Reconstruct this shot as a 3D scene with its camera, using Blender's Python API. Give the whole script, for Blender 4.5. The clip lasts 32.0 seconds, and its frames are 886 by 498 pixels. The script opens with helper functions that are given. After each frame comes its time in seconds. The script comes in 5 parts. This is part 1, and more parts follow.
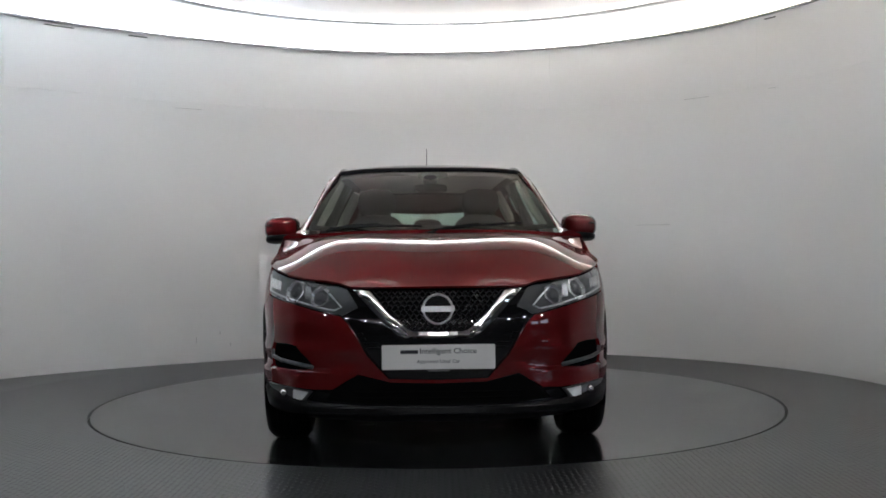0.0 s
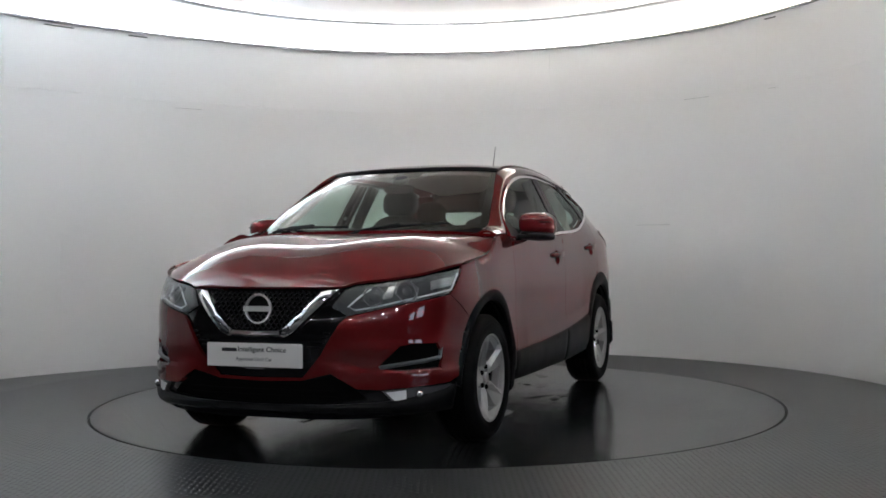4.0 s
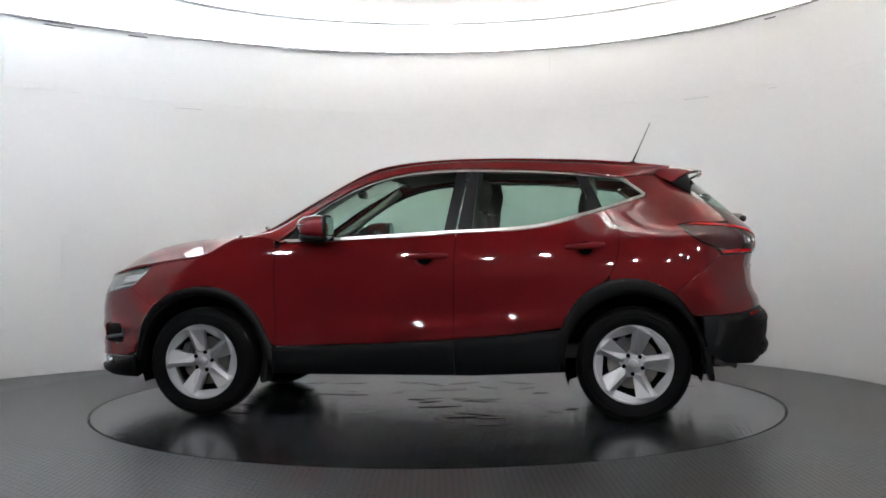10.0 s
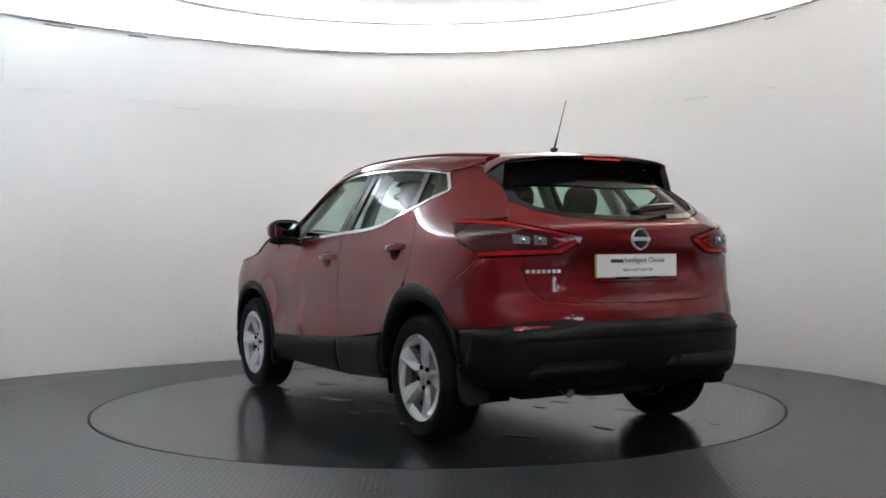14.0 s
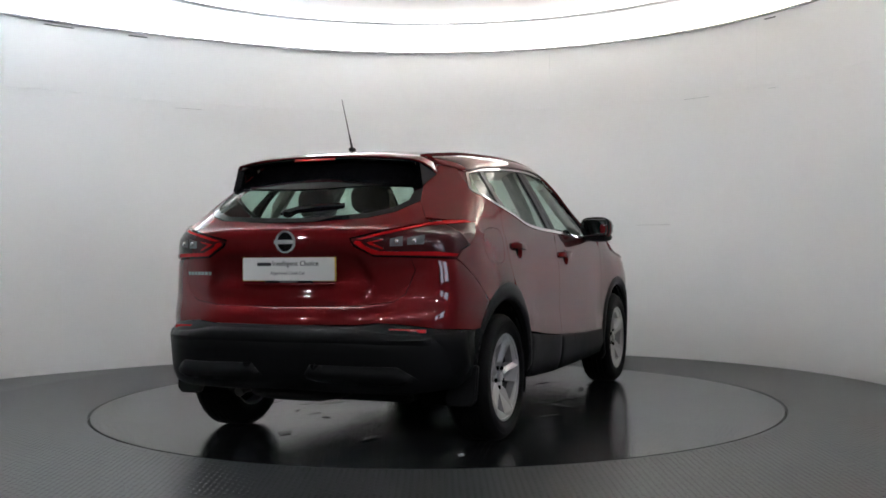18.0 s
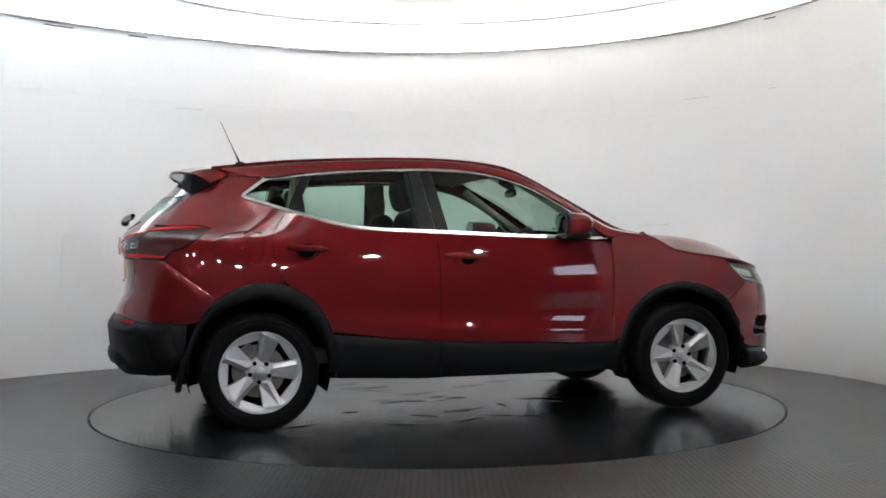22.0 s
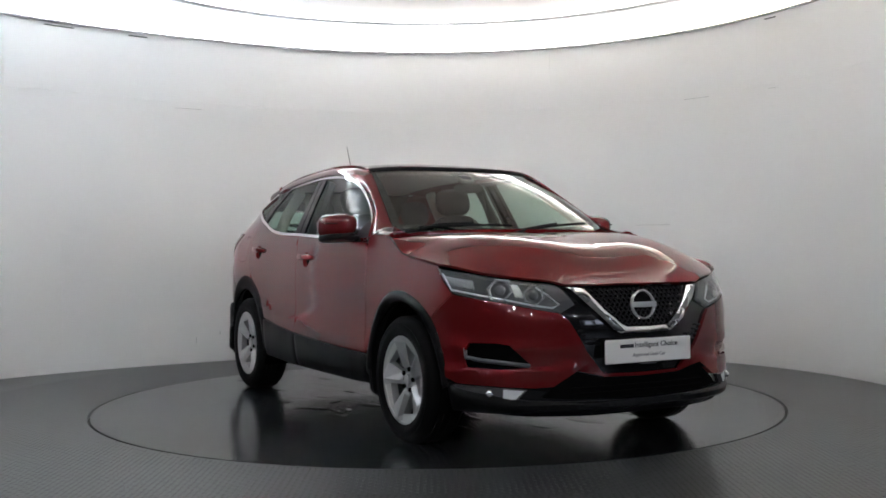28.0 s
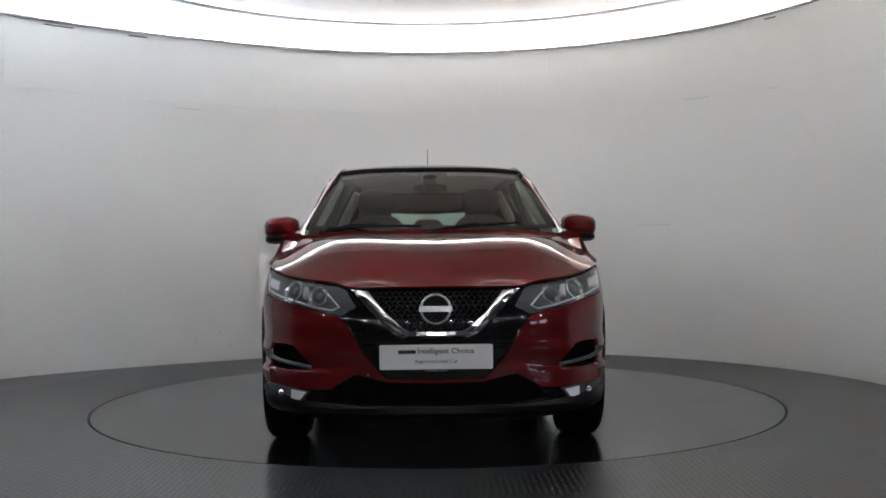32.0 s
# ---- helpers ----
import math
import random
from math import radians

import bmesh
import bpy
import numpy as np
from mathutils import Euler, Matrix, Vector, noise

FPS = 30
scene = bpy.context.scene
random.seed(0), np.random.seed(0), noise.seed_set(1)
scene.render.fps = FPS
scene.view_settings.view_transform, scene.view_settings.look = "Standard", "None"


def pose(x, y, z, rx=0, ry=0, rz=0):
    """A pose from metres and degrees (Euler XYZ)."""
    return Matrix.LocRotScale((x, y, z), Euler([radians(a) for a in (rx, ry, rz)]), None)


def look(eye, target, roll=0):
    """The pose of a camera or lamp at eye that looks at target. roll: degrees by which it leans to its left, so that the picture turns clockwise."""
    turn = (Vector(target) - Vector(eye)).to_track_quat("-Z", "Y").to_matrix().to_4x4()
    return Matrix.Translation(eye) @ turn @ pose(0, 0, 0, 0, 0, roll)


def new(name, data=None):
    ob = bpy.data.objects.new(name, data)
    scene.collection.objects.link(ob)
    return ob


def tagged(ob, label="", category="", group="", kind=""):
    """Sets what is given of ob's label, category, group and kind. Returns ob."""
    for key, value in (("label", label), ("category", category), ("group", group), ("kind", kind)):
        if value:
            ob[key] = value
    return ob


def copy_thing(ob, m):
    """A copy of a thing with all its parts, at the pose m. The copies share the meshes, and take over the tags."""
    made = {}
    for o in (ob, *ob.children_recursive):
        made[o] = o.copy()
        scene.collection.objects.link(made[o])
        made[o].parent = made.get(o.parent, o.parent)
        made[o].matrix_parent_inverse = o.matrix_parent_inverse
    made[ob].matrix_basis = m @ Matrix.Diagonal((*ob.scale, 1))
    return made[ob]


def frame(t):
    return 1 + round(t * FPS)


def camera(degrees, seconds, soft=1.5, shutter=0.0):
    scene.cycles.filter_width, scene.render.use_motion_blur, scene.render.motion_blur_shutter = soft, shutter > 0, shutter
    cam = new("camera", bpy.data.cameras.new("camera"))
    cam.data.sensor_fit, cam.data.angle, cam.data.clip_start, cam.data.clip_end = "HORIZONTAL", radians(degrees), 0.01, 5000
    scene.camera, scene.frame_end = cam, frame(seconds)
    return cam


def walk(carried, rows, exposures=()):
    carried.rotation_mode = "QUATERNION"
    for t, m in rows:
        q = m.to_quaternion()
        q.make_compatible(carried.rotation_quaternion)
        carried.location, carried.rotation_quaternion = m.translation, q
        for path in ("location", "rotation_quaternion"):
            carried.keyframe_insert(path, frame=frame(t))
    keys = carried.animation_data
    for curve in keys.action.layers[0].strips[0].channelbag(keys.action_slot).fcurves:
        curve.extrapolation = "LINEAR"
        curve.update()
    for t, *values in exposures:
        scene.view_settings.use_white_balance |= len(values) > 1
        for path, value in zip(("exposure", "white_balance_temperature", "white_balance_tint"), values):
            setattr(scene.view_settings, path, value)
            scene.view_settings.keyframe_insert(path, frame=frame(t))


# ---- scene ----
# ---------- camera ----------
cam = camera(46.36, 32.0, soft=1.7)
EYE = (0.0, -7.057, 1.009)
STAND = look(EYE, (0.0062, -6.057, 1.0111), roll=-0.54)
EXPOSURES = [(0.0, 0.17), (3.0, 0.20), (6.0, 0.47), (8.0, 0.67), (9.0, 0.74), (13.0, 0.74), (14.5, 0.62), (17.0, 0.34), (19.0, 0.62), (21.0, 0.8), (23.0, 0.86), (25.0, 0.78), (28.0, 0.46), (30.0, 0.20), (32.0, 0.15)]
walk(cam, [(0.0, STAND), (32.0, STAND)], exposures=EXPOSURES)

# the turntable's heading, in degrees, by the second: rest, 12.9 degrees a second, rest
TURN = [(0.0, -88.73), (1.3, -88.73), (1.5, -88.9), (2.0, -90.63), (2.5, -93.9), (3.0, -98.95), (3.5, -105.1), (4.0, -111.5)]
TURN += [(5.0 + i, -124.45 - 12.94 * i) for i in range(24)]
TURN += [(28.5, -428.55), (29.0, -434.95), (29.5, -440.6), (30.0, -445.1), (30.5, -447.77), (31.0, -448.85), (31.5, -449.0), (32.0, -449.0)]

# ---------- world and lamps ----------
world = bpy.data.worlds.new("dim_hall")
scene.world = world
world.use_nodes = True
world.node_tree.nodes["Background"].inputs[0].default_value = (0.55, 0.6, 0.7, 1)
world.node_tree.nodes["Background"].inputs[1].default_value = 0.03

COVE_POWER = 40.0
COVE_COOL = (0.82, 0.95, 1.12)
COVE_PLAIN = (0.92, 0.955, 1.01)
COVE_WARM = (1.0, 0.95, 0.87)
HALL_LAMP_POWER = 430.0
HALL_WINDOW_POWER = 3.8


# ---------- materials ----------
def material(name, colour, rough=0.5, metal=0.0, coat=0.0, grain=0.0, scale=200.0, bump=0.0, stains=0.0, stain_scale=3.0, emit=0.0, spec=0.5, hue=None):
    m = bpy.data.materials.new(name)
    m.use_nodes = True
    nt = m.node_tree
    b = nt.nodes["Principled BSDF"]
    b.inputs["Base Color"].default_value = (*colour, 1)
    b.inputs["Roughness"].default_value = rough
    b.inputs["Metallic"].default_value = metal
    b.inputs["Coat Weight"].default_value = coat
    b.inputs["Coat Roughness"].default_value = 0.04
    b.inputs["Specular IOR Level"].default_value = spec
    if emit:
        b.inputs["Emission Color"].default_value = (*(hue or colour), 1)
        b.inputs["Emission Strength"].default_value = emit
    if grain or stains or bump:
        tc = nt.nodes.new("ShaderNodeTexCoord")
        fine = nt.nodes.new("ShaderNodeTexNoise")
        fine.inputs["Scale"].default_value = scale
        fine.inputs["Detail"].default_value = 4
        nt.links.new(tc.outputs["Object"], fine.inputs["Vector"])
        broad = nt.nodes.new("ShaderNodeTexNoise")
        broad.inputs["Scale"].default_value = stain_scale
        broad.inputs["Detail"].default_value = 6
        nt.links.new(tc.outputs["Object"], broad.inputs["Vector"])
        a = nt.nodes.new("ShaderNodeMath")
        a.operation = "MULTIPLY_ADD"
        a.inputs[1].default_value = 2 * grain
        a.inputs[2].default_value = 1 - grain
        nt.links.new(fine.outputs["Fac"], a.inputs[0])
        c = nt.nodes.new("ShaderNodeMath")
        c.operation = "MULTIPLY_ADD"
        c.inputs[1].default_value = 2 * stains
        c.inputs[2].default_value = 1 - stains
        nt.links.new(broad.outputs["Fac"], c.inputs[0])
        d = nt.nodes.new("ShaderNodeMath")
        d.operation = "MULTIPLY"
        nt.links.new(a.outputs[0], d.inputs[0])
        nt.links.new(c.outputs[0], d.inputs[1])
        v = nt.nodes.new("ShaderNodeVectorMath")
        v.operation = "SCALE"
        v.inputs[0].default_value = colour
        nt.links.new(d.outputs[0], v.inputs["Scale"])
        nt.links.new(v.outputs[0], b.inputs["Base Color"])
        r = nt.nodes.new("ShaderNodeMath")
        r.operation = "MULTIPLY_ADD"
        r.inputs[1].default_value = 0.25 * min(rough, 0.5)
        r.inputs[2].default_value = rough - 0.12 * min(rough, 0.5)
        nt.links.new(broad.outputs["Fac"], r.inputs[0])
        nt.links.new(r.outputs[0], b.inputs["Roughness"])
        if bump:
            bp = nt.nodes.new("ShaderNodeBump")
            bp.inputs["Strength"].default_value = 1.0
            bp.inputs["Distance"].default_value = bump
            nt.links.new(fine.outputs["Fac"], bp.inputs["Height"])
            nt.links.new(bp.outputs[0], b.inputs["Normal"])
    return m


WALL = material("white_wall_paint", (0.85, 0.85, 0.845), 0.55, grain=0.015, scale=60, stains=0.03, stain_scale=0.8)
CEILING = material("warm_white_ceiling", (0.74, 0.715, 0.68), 0.7, grain=0.02, scale=30, stains=0.05, stain_scale=1.2)
CEILING_INNER = material("cream_ceiling", (0.72, 0.64, 0.56), 0.7, grain=0.03, scale=30, stains=0.08, stain_scale=1.5)
COVE = material("cove_white", (0.85, 0.83, 0.80), 0.8)
DARK_HALL = material("dark_hall_paint", (0.04, 0.039, 0.038), 0.7, stains=0.2)
STRIP = material("cool_cove_light", (1, 1, 1), emit=COVE_POWER, hue=COVE_COOL)
STRIP_PLAIN = material("white_cove_light", (1, 1, 1), emit=COVE_POWER, hue=COVE_PLAIN)
STRIP_WARM = material("warm_cove_light", (1, 1, 1), emit=0.26 * COVE_POWER, hue=COVE_WARM)
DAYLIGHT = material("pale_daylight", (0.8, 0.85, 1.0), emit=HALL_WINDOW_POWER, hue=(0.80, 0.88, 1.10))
HALL_LAMP = material("hall_lamp_glow", (1, 1, 1), emit=HALL_LAMP_POWER, hue=(0.95, 0.98, 1.03))


def floor_material(name, colour, tread, rough):
    """Grey vinyl sheet with small raised treads and a worn gloss."""
    m = material(name, colour, rough, grain=0.08, scale=25, stains=0.15, stain_scale=1.6, spec=0.5)
    nt = m.node_tree
    b = nt.nodes["Principled BSDF"]
    tc = nt.nodes.new("ShaderNodeTexCoord")
    heights = []
    for angle in (45, -45):
        mp = nt.nodes.new("ShaderNodeMapping")
        mp.inputs["Rotation"].default_value = (0, 0, radians(angle))
        mp.inputs["Scale"].default_value = (28, 60, 1)
        nt.links.new(tc.outputs["Object"], mp.inputs["Vector"])
        vo = nt.nodes.new("ShaderNodeTexVoronoi")
        vo.voronoi_dimensions = "2D"
        vo.inputs["Randomness"].default_value = 0.0
        vo.inputs["Scale"].default_value = 1.0
        nt.links.new(mp.outputs[0], vo.inputs["Vector"])
        rp = nt.nodes.new("ShaderNodeMapRange")
        rp.inputs["From Min"].default_value = 0.30
        rp.inputs["From Max"].default_value = 0.15
        nt.links.new(vo.outputs["Distance"], rp.inputs["Value"])
        heights.append(rp)
    mx = nt.nodes.new("ShaderNodeMath")
    mx.operation = "MAXIMUM"
    nt.links.new(heights[0].outputs[0], mx.inputs[0])
    nt.links.new(heights[1].outputs[0], mx.inputs[1])
    bp = nt.nodes.new("ShaderNodeBump")
    bp.inputs["Distance"].default_value = tread
    nt.links.new(mx.outputs[0], bp.inputs["Height"])
    nt.links.new(bp.outputs[0], b.inputs["Normal"])
    return m


FLOOR = floor_material("grey_tread_vinyl", (0.031, 0.0327, 0.0347), 0.0004, 0.30)
DISC = floor_material("worn_turntable_vinyl", (0.0175, 0.0184, 0.0193), 0.00015, 0.15)
SCUFF = material("grey_scuff", (0.50, 0.50, 0.50), 0.6)
GROOVE = material("groove_black", (0.006, 0.006, 0.007), 0.6)


# ---------- mesh helpers ----------
def mesh_object(name, verts, faces, mat, parent=None, smooth=False):
    me = bpy.data.meshes.new(name)
    me.from_pydata([tuple(v) for v in verts], [], faces)
    me.materials.append(mat)
    if smooth:
        me.polygons.foreach_set("use_smooth", [True] * len(me.polygons))
    me.update()
    ob = new(name, me)
    if parent:
        ob.parent = parent
    return ob


def thing(name, label, category, group="", kind=""):
    return tagged(new(name), label, category, group, kind)


def box(x0, x1, y0, y1, z0, z1):
    v = [(x, y, z) for x in (x0, x1) for y in (y0, y1) for z in (z0, z1)]
    f = [(0, 1, 3, 2), (4, 6, 7, 5), (0, 4, 5, 1), (2, 3, 7, 6), (0, 2, 6, 4), (1, 5, 7, 3)]
    return v, f


def spline(points, n=8, closed=False):
    """Catmull-Rom through the points, n steps a span."""
    p = [Vector(q) for q in points]
    m = len(p)
    out = []
    for i in range(m if closed else m - 1):
        if closed:
            a, b, c, d = p[i - 1], p[i], p[(i + 1) % m], p[(i + 2) % m]
        else:
            a, b, c, d = p[max(i - 1, 0)], p[i], p[i + 1], p[min(i + 2, m - 1)]
        for k in range(n):
            t = k / n
            out.append(0.5 * ((2 * b) + (c - a) * t + (2 * a - 5 * b + 4 * c - d) * t * t + (3 * b - a - 3 * c + d) * t ** 3))
    if not closed:
        out.append(p[-1])
    return out


# ---------- the room ----------
WALL_H = 3.0
CEIL_Z = 3.20
CEIL_RISE = 0.10
GAP = 0.0003


def wall_radius(a):
    """The round wall's radius at the angle a (degrees from +x): a circle that opens into a flatter sweep at its far left."""
    return 3.29 + (0.0 if a < 118 else 0.000330 * (a - 118) ** 2 if a < 150 else 0.338 + 0.0211 * (a - 150) if a < 172 else 0.802 - 0.0160 * (a - 172) if a < 222 else 0.0)


def wall_at(a, off=0.0):
    r = wall_radius(a) + off
    return Vector((r * math.cos(radians(a)), r * math.sin(radians(a)), 0))


A0, A1 = -44.0, 216.0


def board(a0, a1, z0, z1, thick, mat, name, parent):
    n = max(2, int((a1 - a0) / 2))
    g = math.degrees(GAP / 3.3)
    v, f = [], []
    for i in range(n + 1):
        a = a0 + g + (a1 - a0 - 2 * g) * i / n
        for off, z in ((0, z0), (0, z1), (thick, z1), (thick, z0)):
            w = wall_at(a, off)
            v.append((w.x, w.y, z))
    for i in range(n):
        for k in range(4):
            f.append((4 * i + k, 4 * i + (k + 1) % 4, 4 * i + 4 + (k + 1) % 4, 4 * i + 4 + k))
    f += [(3, 2, 1, 0), tuple(4 * n + k for k in range(4))]
    ob = mesh_object(name, v, f, mat, parent)
    me = ob.data
    me.polygons.foreach_set("use_smooth", [len(p.vertices) == 4 and abs(p.normal.z) < 0.5 for p in me.polygons])
    me.set_sharp_from_angle(angle=radians(30))
    return ob


def build_room():
    wall = thing("wall_round", "white painted round studio wall of curved boards with faint joints", "wall", kind="structure")
    board(A0, A1, 0.0, WALL_H - 0.016, 0.02, WALL, "backing", wall)
    for ch in wall.children:
        for vt in ch.data.vertices:
            k = 1 + 0.012 / math.hypot(vt.co.x, vt.co.y)
            vt.co.x *= k
            vt.co.y *= k
    joints = [(0.003, 1.2, [-44, -2, 38, 80, 121, 151, 185, 216]), (1.2, 2.4, [-44, 12, 54, 96, 138, 172, 216]), (2.4, WALL_H - 0.016, [-44, -10, 33, 70, 118, 158, 190, 216])]
    for z0, z1, angles in joints:
        for a0, a1 in zip(angles, angles[1:]):
            board(a0, a1, z0 + 0.0004, z1 - 0.0004, 0.010, WALL, "board", wall)
    ledge = thing("cove_ledge", "white ledge round the wall top that hides the cove light", "ledge", kind="structure")
    arc(ledge, "lip", (-0.04, 0.035), WALL_H - 0.016, WALL_H - 0.004, COVE)
    arc(ledge, "shelf", (0.034, 1.12), WALL_H - 0.425, WALL_H - 0.415, COVE)
    arc(ledge, "back", (1.12, 1.14), WALL_H - 0.425, CEIL_Z + 0.03, COVE)
    for a0, a1 in ((153.0, 149.2), (141.6, 138.9), (31.5, 29.4)):
        slot = thing("vent_slot", "narrow dark vent slot under the cove ledge", "vent", group="vent slots")
        arc(slot, "slot", (-0.004, 0.0), WALL_H - 0.050, WALL_H - 0.042, GROOVE, a1, a0)
    marks = [(131.6, 0.30, 0.004, 0.055, 0.18), (127.7, 0.29, 0.006, 0.035, 0.25), (126.0, 0.28, 0.004, 0.03, 0.14), (132.5, 0.30, 0.24, 0.004, 2.34), (44.0, 0.30, 0.26, 0.004, 2.37), (30.0, 0.3, 0.10, 0.003, 2.36), (52.0, 0.3, 0.34, 0.003, 1.235)]
    for i, (a, _, wide, tall, z) in enumerate(marks):
        d = math.degrees(wide / 3.29) / 2
        arc(wall, "scuff", (-0.0012, 0.0), z, z + tall, SCUFF, a - d, a + d)
    # added out of view: carries the front cove, keeps hall light off the upper wall
    header = thing("opening_header", "white bulkhead added out of view over the opening to carry the cove", "bulkhead", kind="structure")
    arc(header, "face", (0.0, 0.032), WALL_H - 0.43, WALL_H - 0.016, WALL, A1, A0 + 360.0)
    # arcs by the opening are out of view, added to light the wall
    for words, mat, a0, a1 in (("bright cool white light strip lying in the cove", STRIP, 104.0, 250.0), ("bright white light strip lying in the cove", STRIP_PLAIN, 58.0, 103.5), ("bright white light strip lying in the cove", STRIP_PLAIN, 250.5, 330.0), ("warm white light strip lying in the cove", STRIP_WARM, -29.5, 57.5)):
        strip = thing("cove_light", words, "light strip", group="cove light strips")
        arc(strip, "strip", (1.105, 1.119), WALL_H - 0.400, WALL_H - 0.012, mat, a0, a1)
    ceil = mesh_object("ceiling", *dome(2.874, 5.4), CEILING, smooth=True)
    mid = mesh_object("ceiling_inner", *dome(0.0, 2.868), CEILING_INNER, smooth=True)
    tagged(mid, "cream plastered inner ceiling with a fine joint round it", "ceiling", kind="structure")
    tagged(ceil, "warm white plastered ceiling washed by the cove light", "ceiling", kind="structure")


def arc(parent, name, offs, z0, z1, mat, a0=A0, a1=A0 + 360.0):
    """A bar that follows the round wall."""
    n = 150
    section = ((offs[0], z0), (offs[0], z1), (offs[1], z1), (offs[1], z0))
    v, f = [], []
    for i in range(n + 1):
        a = a0 + (a1 - a0) * i / n
        for off, z in section:
            w = wall_at(a, off)
            v.append((w.x, w.y, z))
    for i in range(n):
        for k in range(4):
            f.append((4 * i + k, 4 * i + (k + 1) % 4, 4 * i + 4 + (k + 1) % 4, 4 * i + 4 + k))
    f += [(3, 2, 1, 0), tuple(4 * n + k for k in range(4))]
    return mesh_object(name, v, f, mat, parent)


def dome(r0, r1, n=120, rings=16):
    """A ring of a shallow plastered dome that springs from the cove."""
    v, f = [], []
    for k in range(rings + 1):
        q = max(0.002, r0 + (r1 - r0) * k / rings)
        z = CEIL_Z + CEIL_RISE * max(0.0, 1 - (q / 2.871) ** 2)
        v += [(q * math.cos(2 * math.pi * i / n), q * math.sin(2 * math.pi * i / n), z) for i in range(n)]
    for k in range(rings):
        a, b = k * n, (k + 1) * n
        f += [(a + i, a + (i + 1) % n, b + (i + 1) % n, b + i) for i in range(n)]
    top = [(x, y, z + 0.02) for x, y, z in v]
    m = len(v)
    f += [tuple(m + i for i in reversed(q)) for q in f]
    f += [(i, m + i, m + (i + 1) % n, (i + 1) % n) for i in range(n)] + [(m - n + i, m - n + (i + 1) % n, 2 * m - n + (i + 1) % n, 2 * m - n + i) for i in range(n)]
    return v + top, f


def disc_slab(r, z0, z1, n=96):
    v = [(r * math.cos(2 * math.pi * i / n), r * math.sin(2 * math.pi * i / n), z) for z in (z0, z1) for i in range(n)]
    f = [tuple(range(n))[::-1], tuple(range(n, 2 * n))] + [(i, (i + 1) % n, n + (i + 1) % n, n + i) for i in range(n)]
    return v, f


TABLE_R = 2.248
LAMP_Z = 2.9


def ring_faces(r0, r1, z, n=160):
    v = [(r * math.cos(2 * math.pi * i / n), r * math.sin(2 * math.pi * i / n), z) for r in (r0, r1) for i in range(n)]
    return v, [(i, n + i, n + (i + 1) % n, (i + 1) % n) for i in range(n)]


def tread(parent, mat, disc=False):
    """The raised lugs of the tread sheet: short bars, turned a quarter from one to the next. On the turntable they are lower and worn off in patches."""
    pitch, long, wide, tall = 0.030, 0.0125, 0.0042, 0.0003 if disc else 0.0011
    i, j = np.meshgrid(np.arange(-134, 135), np.arange(-150, 108))
    i, j = i.ravel(), j.ravel()
    x, y = i * pitch, j * pitch
    worn = np.sin(2.3 * x + 1.1) * np.sin(1.7 * y + 0.4) + 0.6 * np.sin(4.1 * x - 2.9 * y) + 0.35 * np.sin(9.0 * x + 7.0 * y + 1.0)
    keep = (np.hypot(x, y) < TABLE_R - 0.02) & (worn > -0.15) if disc else (np.hypot(x, y) > TABLE_R + 0.035) & ((np.hypot(x, y) < 3.27) | ((y < -1.9) & (np.abs(x) < 0.46 * (y + 7.1))))
    i, j, x, y = i[keep], j[keep], x[keep], y[keep]
    a = np.where((i + j) % 2, np.pi / 4, -np.pi / 4)
    ca, sa = np.cos(a), np.sin(a)
    shape = [(-long, 0, 0), (0, -wide, 0), (long, 0, 0), (0, wide, 0), (-0.55 * long, 0, tall), (0.55 * long, 0, tall)]
    v = np.stack([np.stack([x + p * ca - q * sa, y + p * sa + q * ca, np.full(len(x), h)], 1) for p, q, h in shape], 1).reshape(-1, 3)
    base = 6 * np.arange(len(x))[:, None]
    tri = np.array([(0, 1, 4), (1, 5, 4), (1, 2, 5), (2, 3, 5), (3, 4, 5), (3, 0, 4)])
    f = (base[:, :, None] + tri[None]).reshape(-1, 3)
    ob = mesh_object("turntable_tread" if disc else "floor_tread", v.tolist(), f.tolist(), mat, parent)
    tagged(ob, "", "", kind="stuff")


def build_floor():
    v, f = ring_faces(TABLE_R + 0.017, 14.0, 0.0)
    n = 160
    v += [(x, y, -0.03) for x, y, z in v[:n]]
    f += [(i, (i + 1) % n, 2 * n + (i + 1) % n, 2 * n + i) for i in range(n)]
    fl = mesh_object("floor", v, f, FLOOR)
    tread(fl, FLOOR)
    tagged(fl, "dark grey vinyl floor with fine raised treads and a dull sheen", "floor", kind="structure")
    pit = mesh_object("turntable_pit", *disc_slab(TABLE_R + 0.05, -0.06, -0.03), GROOVE)
    tagged(pit, "black gap under the edge of the turntable", "pit", kind="structure")


